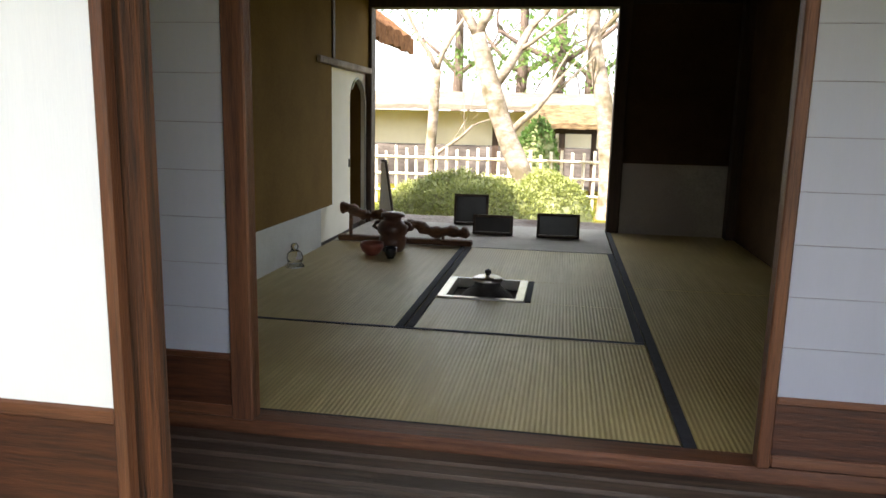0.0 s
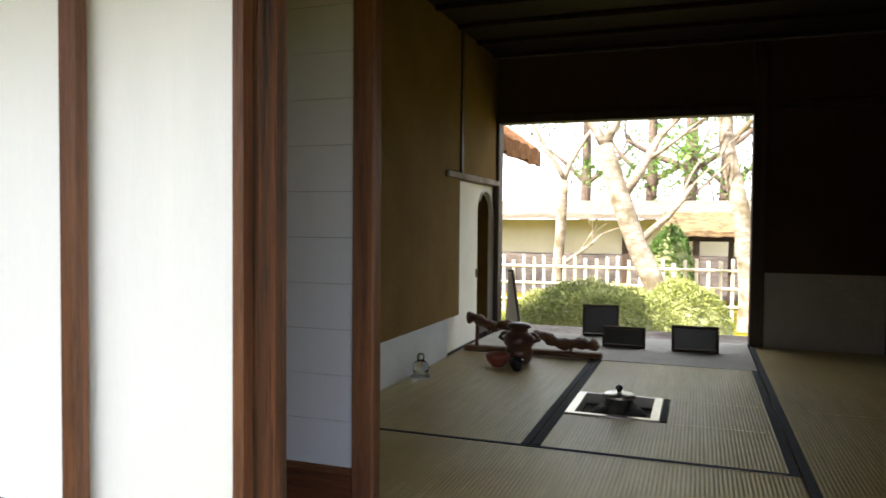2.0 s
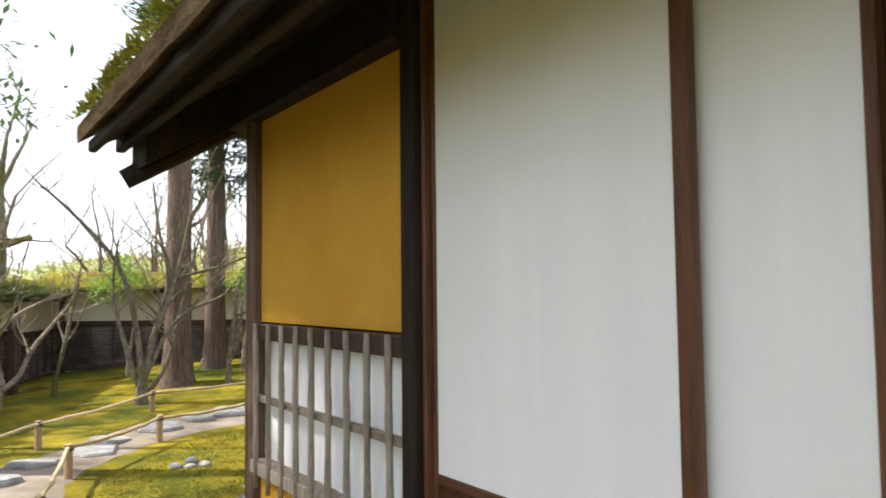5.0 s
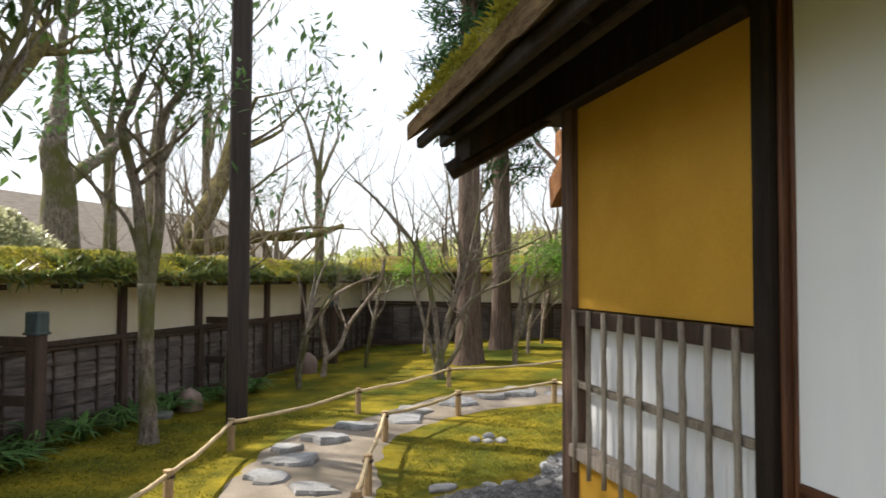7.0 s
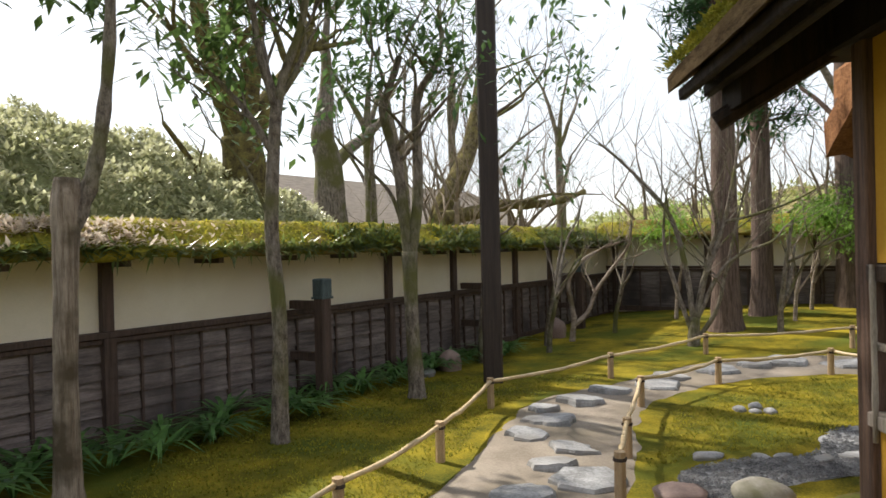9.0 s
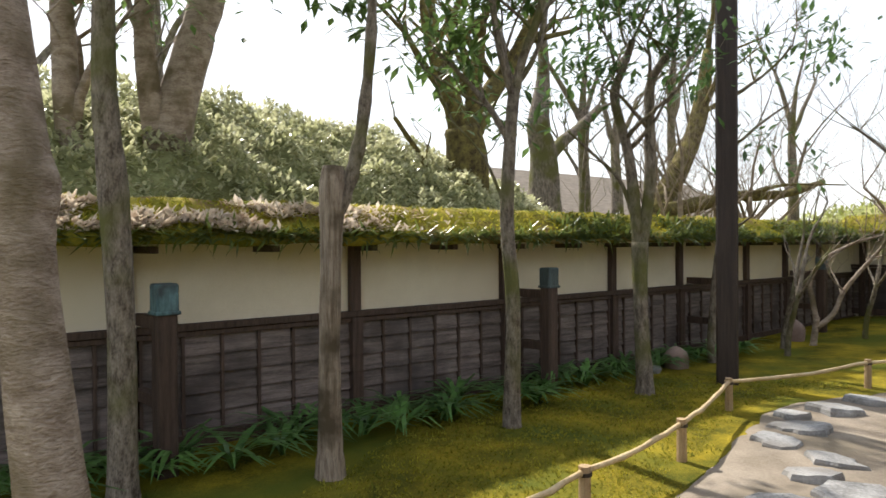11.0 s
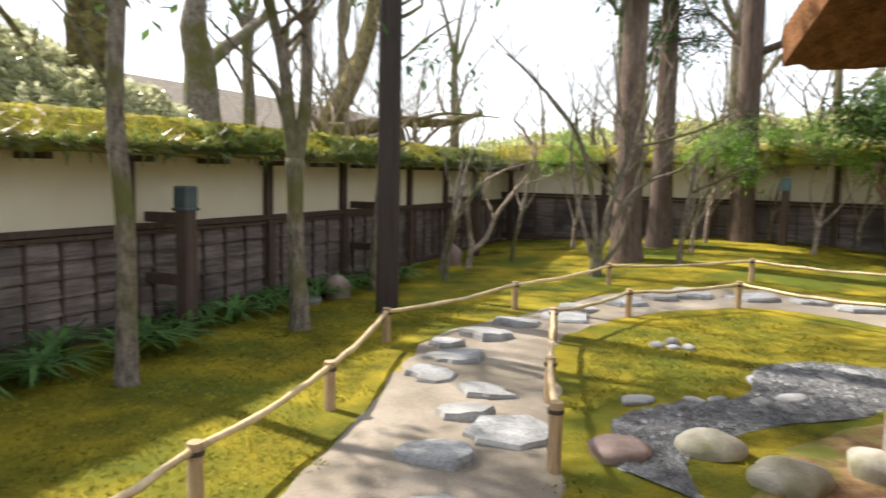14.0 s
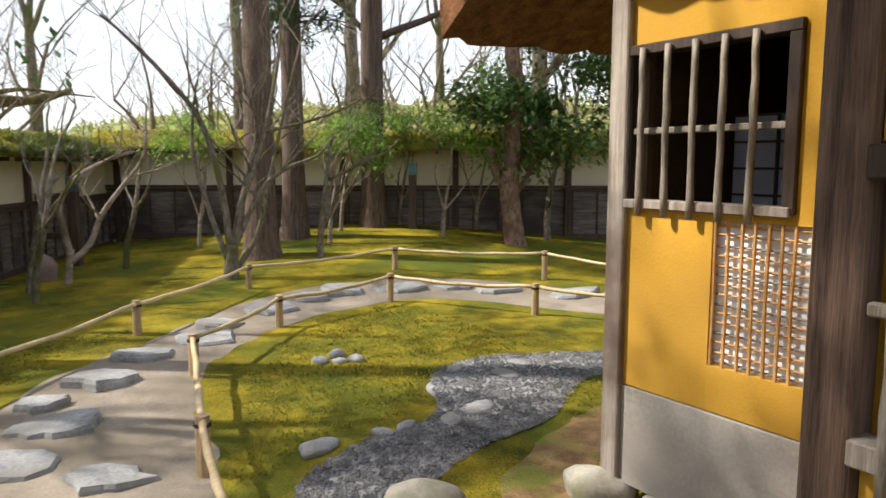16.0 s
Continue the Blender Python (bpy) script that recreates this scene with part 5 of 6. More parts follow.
part("side_trunk", Shape().tube(smooth_line(side, 4), [(.058 - .0014 * k) * (1 + .13 * math.sin(k * 2.1)) for k in range(25)], 10), BARK, stump, "dark living side trunk", smooth=True)
part("burl", Shape().tube([(-3.755, -2.60, 1.58), (-3.765, -2.635, 1.68), (-3.76, -2.63, 1.76)], [.03, .045, .025], 9), DEAD_WOOD, stump, "rough swollen burl", smooth=True)
rng3, tips3 = random.Random(33), []
for dd in ((-.5, .1, .9), (.6, .4, .7), (.1, -.5, .8), (-.2, .6, .9), (.2, .1, 1)):
    s = Shape()
    branch(s, Vector(side[6]), Vector(dd), .026, 1.1, 3, rng3, tips3, .7)
    part("limb", s, BARK, stump, smooth=True)
# thick crown out of view, added to keep sun off the facade
part("crown", leaf_clumps(tips3, rng3, 60, .2, .36), LEAF, stump, "unseen high leaves added to shade the facade")
tree("tree", (-5.37, -1.85), [(0, 0, -.1, .10), (0, 0, .15, .072), (0, .015, 1.0, .060), (.01, -.03, 1.7, .058), (0, .0, 2.35, .052), (-.01, .03, 2.75, .046)],
     [(5, (-.2, .5, 1), .03, .5), (5, (.1, -.5, 1), .03, .5)], BARK, "lichen-grey slim tree with drooping evergreen leaves", 11, 3, LEAF, 22, .2, .15, .6, keep=0.5, width=0.3,
     stems=[([(0, 0, 2.3), (.04, -.16, 2.6), (.1, -.36, 2.85), (.16, -.6, 3.1)], .032, .014, 4, .6), ([(-.01, .02, 2.6), (-.03, .09, 2.96), (-.07, .24, 3.4), (-.1, .3, 3.9)], .042, .026, 4, .7), ([(0, .02, 2.7), (.04, -.1, 3.2), (.05, -.15, 3.8)], .036, .02, 4, .7), ([(.01, -.03, 1.75), (.08, -.2, 2.2), (.16, -.45, 2.5)], .016, .006, 3, .35)])
tree("tree", (-7.06, -0.96), [(0, 0, -.1, .12), (0, 0, .15, .084), (0, -.03, .7, .07), (0, -.04, 1.12, .072), (0, -.04, 1.5, .086)],
     [], BARK, "forked mossy tree with sawn limbs and sparse leaves", 5, 3, LEAF_DARK, 15, .16, .15, .6, keep=0.7,
     stems=[([(0, -.05, 1.45), (.01, -.09, 1.9), (.02, -.15, 2.4), (.03, -.28, 2.95), (.03, -.2, 3.2), (.01, -.1, 3.5)], .066, .034, 5, .55), ([(0, -.03, 1.45), (-.01, .05, 2.0), (-.01, .06, 2.6), (-.01, .06, 3.02), (-.02, .15, 3.22), (-.03, .27, 3.38)], .066, .036, 5, .5),
            ([(0, -.05, 1.5), (.02, -.16, 1.95), (.03, -.27, 2.17), (.06, -.5, 2.4), (.08, -.72, 2.62)], .026, .012, 3, .4), ([(-.03, .25, 3.35), (-.05, .33, 3.6), (-.05, .3, 4.0)], .03, .015, 4, .7)])
# next two trees: crowns above the view are added, dense, as facade shade
tree("tree", (-1.19, -1.93), [(.0, 0, -.1, .15), (0, 0, .2, .118), (.05, -.05, .9, .092), (.075, -.085, 1.35, .08), (.08, -.10, 1.52, .084), (.075, -.11, 1.66, .104), (.085, -.12, 1.82, .082), (.10, -.19, 2.6, .078), (-.2, -.2, 3.6, .07), (-.3, -.2, 4.4, .04)],
     [(8, (-.6, -.2, .9), .045, 1.1), (9, (.4, .3, 1), .04, 1.2), (9, (-.7, .3, .7), .04, 1.2), (8, (.2, .7, .8), .035, 1.0), (9, (-.3, -.6, .8), .04, 1.2)], PALE_BARK, "thick pale brown knotted tree trunk", 21, 3, LEAF, 55, .2, .34)
tree("tree", (-2.92, -3.5), [(0, 0, -.1, .12), (0, 0, .2, .085), (.0, 0, 1.0, .078), (.03, -.02, 1.8, .085), (.06, -.05, 2.4, .07), (.05, -.05, 3.2, .06), (.05, 0, 4.3, .035)],
     [(6, (-.5, .1, .8), .04, 1.2), (6, (.5, .5, .8), .04, 1.2), (6, (0, -.3, 1), .035, 1.1), (5, (-.6, .4, .9), .03, 1.0), (6, (.1, .8, .8), .035, 1.2)], BARK, "slim grey lichened tree near the brace post", 23, 3, LEAF, 55, .2, .34)
pl = thing("timber_pole", "tall square black-brown timber pole on the moss", "pole", at=(-7.86, -0.19, 0))
part("shaft", Shape().add(*(lambda q: (q.v, q.f))(box((-7.97, -0.30, -0.2), (-7.75, -0.08, 7.0), 0.02))), POLE, pl)
tree("evergreen_tree", (-9.2, -0.35), [(0, 0, -.1, .07), (0, 0, .5, .05), (.1, .1, 1.6, .045), (.2, .2, 2.6, .04), (.25, .2, 3.2, .03)],
     [(3, (.3, .9, .5), .022, .8), (4, (.4, .9, .3), .022, .9), (3, (-.5, -.4, .6), .02, .7), (4, (0, 0, 1), .025, .8), (2, (.5, .9, .3), .018, .7)], BARK, "slender evergreen with leaf sprays behind the pole", 31, 2, LEAF_DARK, 20, .17, .18, .6, keep=0.9)
for bx_, by_, sd in ((-9.95, 0.55, 41), (-10.6, 0.55, 43), (-11.6, 1.7, 44)):
    tree("bare_shrub", (bx_, by_), [(0, 0, -.05, .045), (.03, .02, .3, .035), (.2, .1, .75, .03), (.12, .2, 1.3, .022)],
         [(2, (.6, .5, .8), .022, .7), (3, (-.3, .3, 1), .02, .8), (2, (-.6, .1, .7), .02, .6)], BARK, "leafless grey twisted shrub", sd, 3, category="shrub", group="bare shrubs", spread=0.8)

tree("bare_shrub", (-10.9, 0.95), [(0, 0, -.05, .05), (0, .02, .15, .045), (0, .05, .4, .04)], [], PALE_BARK, "twisted pale grey shrub with two leaning stems", 45, category="shrub", spread=0.8,
     stems=[([(0, .05, .3), (0, .0, .6), (-.01, -.03, .9), (.02, .14, 1.2), (.05, .5, 1.42), (.06, .75, 1.5)], .042, .016, 6, .5), ([(0, .05, .25), (.02, .25, .45), (.04, .38, .77), (.06, .6, 1.08), (.09, .86, 1.44), (.09, .9, 1.75)], .04, .016, 6, .5)])
# group of tall trunks by the path's far bend
cedar_a = tree("cedar", (-11.05, 3.3), [(0, 0, -.15, .34), (0, 0, .12, .25), (0, 0, .8, .20), (.0, 0, 3, .18), (0, 0, 6, .14), (0, 0, 10, .07)], [], CEDAR_BARK, "tall straight cedar with shaggy bark", 51)
cedar_b = tree("cedar", (-12.1, 4.2), [(0, 0, -.15, .30), (0, 0, .12, .22), (0, 0, .8, .17), (.0, 0, 3, .15), (0, 0, 6, .12), (0, 0, 9, .06)], [], CEDAR_BARK, "tall straight cedar standing behind another", 52)
tree("cedar", (-12.3, 5.66), [(0, 0, -.15, .30), (0, 0, .12, .23), (0, 0, .8, .19), (.0, 0, 3, .18), (0, 0, 6, .13), (0, 0, 9, .06)],
     [(3, (.5, .7, .35), .07, 1.8), (3, (-.4, -.5, .8), .05, 1.4)], CEDAR_BARK, "tall cedar with a long side limb", 53, 3, CONIFER, 10, .16, .22, keep=0.7)


def conifer_crown(th, x, y, z0, z1, r0, seed, n=120):
    rng = random.Random(seed)
    s, lf = Shape(), Shape()
    for i in range(n):
        f = i / n
        z = z0 + (z1 - z0) * f
        w = rng.uniform(0, 6.28)
        L = r0 * (1 - f * 0.75) * rng.uniform(0.6, 1.15)
        tip = Vector((x + math.cos(w) * L, y + math.sin(w) * L, z - 0.15 * L + rng.uniform(-.1, .25)))
        a = Vector((x, y, z))
        s.tube([a, a.lerp(tip, 0.5) + Vector((0, 0, .05)), tip], [.02, .012, .004], 4, cap=False)
        for k in range(90):
            t = rng.uniform(0.25, 1.02)
            p = a.lerp(tip, t) + Vector((rng.gauss(0, .09), rng.gauss(0, .09), rng.gauss(0, .1)))
            dd = (tip - a).normalized() + Vector((rng.uniform(-1, 1), rng.uniform(-1, 1), rng.uniform(-.7, .9)))
            lf.leaf(p, dd, Vector((0, 0, 1)), rng.uniform(.12, .24), .045)
    part("bough_frame", s, CEDAR_BARK, th)
    part("needle_mass", lf, CONIFER, th)


conifer_crown(cedar_a, -11.05, 3.3, 4.0, 10.2, 0.95, 61, 130)
conifer_crown(cedar_b, -12.1, 4.2, 3.4, 9.0, 0.9, 62, 100)
tree("bare_shrub", (-10.0, 2.55), [(0, 0, -.1, .11), (0, 0, .1, .085), (.01, .02, .4, .06)],
     [], BARK, "leafless many-stemmed shrub with a tangle of grey twigs", 71, 4, category="shrub", spread=0.75,
     stems=[([(0, 0, .1), (.04, .12, .85), (.09, .28, 1.3), (.13, .41, 1.74), (.17, .55, 2.44), (.2, .6, 3.0)], .045, .014, 8, .8), ([(0, 0, .1), (-.01, -.05, .85), (-.07, -.21, 1.65), (-.14, -.45, 2.1), (-.29, -.93, 2.65), (-.35, -1.2, 2.9)], .045, .012, 9, .8),
            ([(.01, .02, .3), (.1, .3, .95), (.18, .58, 1.25), (.3, .96, 1.42), (.36, 1.1, 1.6)], .034, .012, 6, .6), ([(0, .02, .2), (.06, .2, 1.2), (.1, .32, 1.7), (.06, .19, 2.3), (.05, .1, 3.0)], .04, .012, 8, .8),
            ([(.13, .41, 1.7), (.25, .8, 1.8), (.38, 1.22, 1.95), (.46, 1.48, 2.1)], .024, .009, 5, .5), ([(0, -.03, .2), (-.1, -.2, .8), (-.15, -.35, 1.5), (-.1, -.3, 2.2)], .036, .012, 7, .8), ([(.02, .05, .1), (.05, .3, .5), (.08, .42, 1.0), (.2, .6, 1.9), (.25, .8, 2.7)], .036, .01, 7, .8)])
tree("bare_shrub", (-10.5, 3.9), [(0, 0, -.05, .05), (0, 0, .3, .04), (.1, .05, 1.0, .03), (.1, .15, 1.6, .02)],
     [(1, (.5, .4, 1), .03, 1.0), (1, (-.4, .3, 1), .03, 1.0), (2, (.2, .9, .5), .025, .9)], BARK, "leafless grey shrub under the cedars", 72, 4, category="shrub", spread=0.75)
for i, (bx_, by_, sd, lf) in enumerate([(-11.3, 4.4, 81, LEAF_FRESH), (-12.1, 4.97, 82, LEAF_FRESH), (-12.2, 6.1, 83, LEAF_FRESH), (-10.9, 6.1, 84, LEAF_FRESH), (-11.4, 7.1, 85, LEAF_FRESH), (-12.6, 2.9, 86, LEAF_FRESH)]):
    tree("young_shrub", (bx_, by_), [(0, 0, -.05, .035), (.02, .02, .4, .028), (.05, .1, .9, .02)],
         [(1, (.3, .5, 1), .02, .6), (1, (-.4, -.1, 1), .02, .6), (2, (0, .2, 1), .018, .5)], PALE_BARK, "pale-stemmed young shrub with bright green leaf tufts", sd, 2, lf, 60, .10, .13, .5, "shrub", group="young shrubs on the moss", keep=0.9)
tree("tree", (-10.1, 6.85), [(.02, .02, -.1, .22), (0, 0, .1, .17), (-.03, -.03, .5, .145), (-.05, -.06, .85, .15), (-.02, -.02, 1.3, .125), (-.03, -.04, 1.65, .13), (.02, .02, 2.3, .11), (-.04, -.05, 2.9, .11), (0, 0, 4.2, .08), (.05, .1, 5.5, .05)],
     [(7, (.5, .7, .4), .045, 1.4), (8, (-.5, -.3, .7), .04, 1.3), (7, (-.6, .2, .5), .04, 1.2)], RED_BARK, "gnarled reddish tree with a forked trunk", 91, 3, CONIFER, 14, .16, .22, keep=0.8,
     stems=[([(-.06, -.07, .75), (-.15, -.17, .98), (-.2, -.24, 1.2), (-.23, -.27, 1.45)], .085, .07, 0, .1), ([(-.02, -.02, .7), (.1, .12, .95), (.18, .2, 1.2)], .045, .03, 3, .5)])
tree("evergreen_bush", (-10.35, 7.75), [(0, 0, -.1, .06), (0, 0, .5, .05), (.05, .1, 1.2, .045), (.1, .15, 2.0, .035)],
     [(2, (.5, .5, .7), .03, .8), (2, (-.6, -.3, .7), .03, .8), (3, (.2, -.6, .7), .03, .8), (3, (-.4, .6, .6), .03, .7), (3, (0, 0, 1), .03, .8), (1, (.6, -.4, .5), .03, .7), (2, (-.3, -.6, .5), .03, .8)], BARK, "leafy dark evergreen bush", 92, 3, LEAF, 75, .13, .2, .7, "bush", width=0.5)

# trees beyond the walls
def beyond(s, n, rest):
    p = at1(s, n, 0)
    return (p.x, p.y)


tree("old_tree", (-10.34, -3.9), [(0, 0, -.1, .5), (.02, 0, 1.2, .40), (.03, -.01, 2.2, .34), (.06, -.03, 2.9, .33), (.14, -.08, 3.3, .26)],
     [], MOSSY_BARK, "massive old tree with dark mossy limbs", 101, 4, LEAF_DARK, 9, .15, .22, keep=0.3,
     stems=[([(.14, -.08, 3.1), (.3, -.15, 3.6), (.48, -.26, 4.0), (.7, -.38, 4.8), (.75, -.4, 5.6)], .19, .1, 6, 1.2), ([(.1, -.05, 3.0), (-.15, .1, 3.5), (-.45, .25, 3.95), (-1.0, .5, 4.6), (-1.35, .72, 5.2)], .22, .1, 7, 1.2), ([(.06, -.03, 3.0), (.0, .1, 3.9), (-.1, .2, 5.0)], .16, .07, 6, 1.2),
            ([(.0, 0, 2.2), (.55, -.25, 2.35), (1.0, -.5, 2.9), (1.25, -.7, 3.3)], .06, .03, 2, .5)])
tree("old_tree", (-14.1, -3.58), [(0, 0, -.1, .5), (0, 0, 1.5, .40), (0, 0, 2.5, .33), (.02, -.01, 3.3, .27), (.15, -.08, 3.85, .24), (.05, 0, 4.8, .14), (.05, 0, 5.8, .07)],
     [(5, (.5, .3, .8), .1, 1.4), (6, (-.4, -.2, 1), .08, 1.4)], BARK, "old tree with sawn limbs beyond the wall", 102, 4, CONIFER, 9, .2, .3, keep=0.5,
     stems=[([(.05, 0, 3.1), (-.5, .28, 3.6), (-.95, .5, 3.9), (-1.6, .88, 4.45)], .15, .09, 1, .6)])
tree("leaning_tree", (-13.1, -1.27), [(0, 0, -.1, .3), (0, 0, 1.2, .25), (-.08, .04, 2.12, .22), (-.8, .42, 3.1, .18), (-1.25, .66, 3.95, .16), (-1.5, .82, 5.2, .1)],
     [(4, (.3, .7, .9), .07, 1.3), (5, (-.3, .1, 1), .06, 1.4), (4, (-.7, .6, .3), .06, 1.4)], MOSSY_BARK, "leaning mossy tree beyond the wall", 103, 4, spread=0.8)
lm = Vector((-12.36, -1.22, 2.0))
s = Shape().tube(smooth_line([tuple(lm), (-13.4, -.65, 2.16), (-14.56, -.03, 2.36), (-15.6, .55, 2.42), (-16.7, 1.12, 2.52), (-18.2, 1.95, 2.85)], 4), [.15 - .004 * k + .012 * math.sin(k * 1.9) for k in range(21)], 9)
s.tube(smooth_line([(-14.9, .2, 2.38), (-15.6, .8, 2.6), (-16.6, 1.3, 2.7), (-18, 2.4, 2.75)], 4), [.05 - .003 * k for k in range(13)], 7)
s.tube([lm - Vector((0, 0, 2.1)), lm], [.17, .15], 9)
solid("mossy_limb", s, MOSSY_BARK, "long mossy limb lying low over the wall's roof", "branch", smooth=True)
tree("old_tree", (-5.7, -5.7), [(0, 0, -.1, .36), (-.02, .0, 1.4, .28), (-.08, .03, 2.65, .22), (-.26, .12, 3.45, .2), (-.48, .24, 4.3, .18), (-.8, .4, 5.6, .12)],
     [(5, (.5, .2, .8), .07, 1.3), (5, (-.5, .3, .8), .07, 1.3)], PALE_BARK, "thick pale brown tree leaning beyond the wall", 104, 4, LEAF, 30, .17, .28, keep=0.8,
     stems=[([(.0, 0, 2.0), (.1, -.07, 3.0), (.15, -.1, 3.75), (.1, -.1, 5)], .14, .09, 4, 1.0), ([(.5, -.28, 0), (.75, -.4, 2.0), (.8, -.44, 2.96), (.85, -.46, 4.2)], .17, .1, 4, 1.0)])
for i, (s_, n_, sd, h, m_) in enumerate([(-5.5, -3.0, 113, .2, BARK), (0.5, -6.0, 114, .15, BARK), (9.5, -5.0, 115, .16, BARK), (11.5, -4.0, 116, .15, BARK), (13.5, -7.0, 117, .2, BARK), (15.5, -3.0, 118, .16, BARK), (-0.8, -9, 119, .2, BARK)]):
    tree("bare_tree", beyond(s_, n_, 0), [(0, 0, -.1, h * 1.3), (0, 0, .8, h), (.05, .05, 2.6, h * .85), (.1, .0, 4.2, h * .6), (.2, .1, 5.4, h * .25)],
         [(2, (.5, .2, 1), h * .4, 1.6), (3, (-.5, .3, 1), h * .45, 1.7), (3, (.2, -.3, 1), h * .5, 1.7), (2, (-.4, -.4, .9), h * .35, 1.5), (1, (.7, .3, .7), h * .3, 1.5), (4, (0, 0, 1), h * .25, 1.2)], m_, "leafless tree beyond the garden wall", sd, 5, group="bare trees beyond the wall")
for i in range(9):
    p = at2(1.5 + 2.0 * i, -2.5 - 2.2 * (i % 3), 0)
    h = .15 + .05 * (i % 2)
    tree("bare_tree", (p.x, p.y), [(0, 0, -.1, h * 1.3), (0, 0, .8, h), (.05, .1, 2.8, h * .85), (.15, .0, 4.6, h * .6), (.2, .1, 5.8, h * .25)],
         [(2, (.5, .5, .9), h * .4, 1.6), (3, (-.5, .3, 1), h * .45, 1.7), (3, (.2, -.3, 1), h * .5, 1.7), (3, (-.4, -.4, .9), h * .35, 1.5), (2, (.2, .8, .6), h * .3, 1.5), (4, (0, 0, 1), h * .25, 1.2)], BARK, "leafless tree beyond the far wall", 130 + i, 5,
         CONIFER if i in (3, 4, 6, 7) else None, 5, .16, .25, group="bare trees beyond the wall", keep=0.5)


for i in range(22):
    p = at1(7.2 + 0.8 * i, -1.3 - 0.7 * (i % 3), 0) if i < 6 else at2(0.3 + 0.85 * (i - 6), -1.0 - 0.7 * (i % 3), 0)
    tree("bare_tree", (p.x, p.y), [(0, 0, -.1, .1), (0, 0, .6, .08), (.05, .1, 1.5, .06), (.1, .1, 2.3, .03)],
         [(1, (.5, .5, .9), .045, 1.3), (1, (-.5, .3, 1), .045, 1.3), (2, (.6, -.4, .8), .04, 1.2), (2, (-.6, -.4, .7), .04, 1.2), (2, (.1, .9, .6), .035, 1.2), (3, (0, 0, 1), .03, 1.2)], TWIG, "twiggy leafless tree just beyond the wall", 160 + i, 5,
         group="bare trees beyond the wall", spread=0.8)


# clipped shrub bank behind the wall, grassy bank and far roof
def mound(name, cx, cy, rx, ry, h, ang, n, leaf, label, size=0.09, category="shrubs", z0=0.0, ground_mat=None, seed=1, power=2.0, slope=0.5):
    rng = random.Random(seed)
    lf, core = Shape(), Shape()
    c_, s_ = math.cos(ang), math.sin(ang)

    def top(u, v):
        q = max(0, 1 - (abs(u) ** power + abs(v) ** power))
        return h * q ** slope * (1 + 0.10 * noise.noise(Vector((u * 3 * rx / 2, v * 3 * ry / 2, seed))) + 0.08 * noise.noise(Vector((u * 3 * rx, v * 3 * ry, seed))))
    m = 40
    vs = []
    for j in range(m + 1):
        for i in range(m + 1):
            u, v = -1 + 2 * i / m, -1 + 2 * j / m
            vs.append((cx + u * rx * c_ - v * ry * s_, cy + u * rx * s_ + v * ry * c_, z0 + top(u, v) * 0.985 - 0.03))
    core.add(vs, [(j * (m + 1) + i, j * (m + 1) + i + 1, (j + 1) * (m + 1) + i + 1, (j + 1) * (m + 1) + i) for j in range(m) for i in range(m)])
    for k in range(n):
        u, v = rng.uniform(-1, 1), rng.uniform(-1, 1)
        if abs(u) ** power + abs(v) ** power > 1:
            continue
        z = z0 + top(u, v) + rng.gauss(0, 0.03)
        p = Vector((cx + u * rx * c_ - v * ry * s_, cy + u * rx * s_ + v * ry * c_, z))
        dd = Vector((rng.uniform(-1, 1), rng.uniform(-1, 1), rng.uniform(-.2, 1.0)))
        lf.leaf(p, dd, Vector((0, 0, 1)), size * rng.uniform(.7, 1.4), size * .5)
    th = thing(name, label, category, kind="stuff", at=(cx, cy, z0))
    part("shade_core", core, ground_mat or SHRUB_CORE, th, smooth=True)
    part("foliage", lf, leaf, th)


wa = math.atan2(WD.y, WD.x)
p = at1(-1.9, -6.4, 0)
mound("shrub_bank", p.x, p.y, 11.2, 5.7, 3.5, wa, 230000, LEAF_GREY, "wide bank of dense grey-green shrubs behind the wall", .1, seed=3, power=2.8, slope=0.62)
p = at1(7.0, -4.0, 0)
mound("shrub_bank", p.x, p.y, 4.0, 2.6, 1.75, wa, 9000, LEAF_ROOF, "low green shrubs behind the wall", .12, seed=4)
p = at2(9.0, -7.5, 0)
mound("grassy_bank", p.x, p.y, 20.0, 5.5, 3.0, math.atan2(BD.y, BD.x), 26000, LEAF_HEDGE, "grassy bank rising behind the far wall", .16, "bank", ground_mat=BANK, seed=5)

# long dark roof far behind the wall
fr_ = thing("far_roof", "long low brown roof beyond the wall", "roof", at=tuple(at1(13, -9, 0)))


def far_slab():
    s = Shape()
    for i in range(11):
        a = at1(5.5, -7.5 - 0.32 * i, 2.0 + 0.17 * i)
        b = at1(24, -7.5 - 0.32 * i, 2.0 + 0.17 * i)
        dn = WN * -0.36
        z = Vector((0, 0, .2))
        t = Vector((0, 0, -.04))
        s.add([a, b, b + dn + z, a + dn + z, a + t, b + t, b + dn + z + t, a + dn + z + t], [(0, 1, 2, 3), (7, 6, 5, 4), (0, 4, 5, 1), (1, 5, 6, 2), (2, 6, 7, 3), (3, 7, 4, 0)])
    return s


part("roof_courses", far_slab(), TILE, fr_)
s = Shape()
a, b = at1(5.7, -8.2, 0), at1(23.8, -8.2, 0)
k = -WN * 0.3
z = Vector((0, 0, 2.2))
s.add([a, b, b + z, a + z, a + k, b + k, b + k + z, a + k + z], [(0, 1, 2, 3), (7, 6, 5, 4), (0, 4, 5, 1), (1, 5, 6, 2), (2, 6, 7, 3), (3, 7, 4, 0)])
part("wall", s, WHITE_PLASTER, fr_)


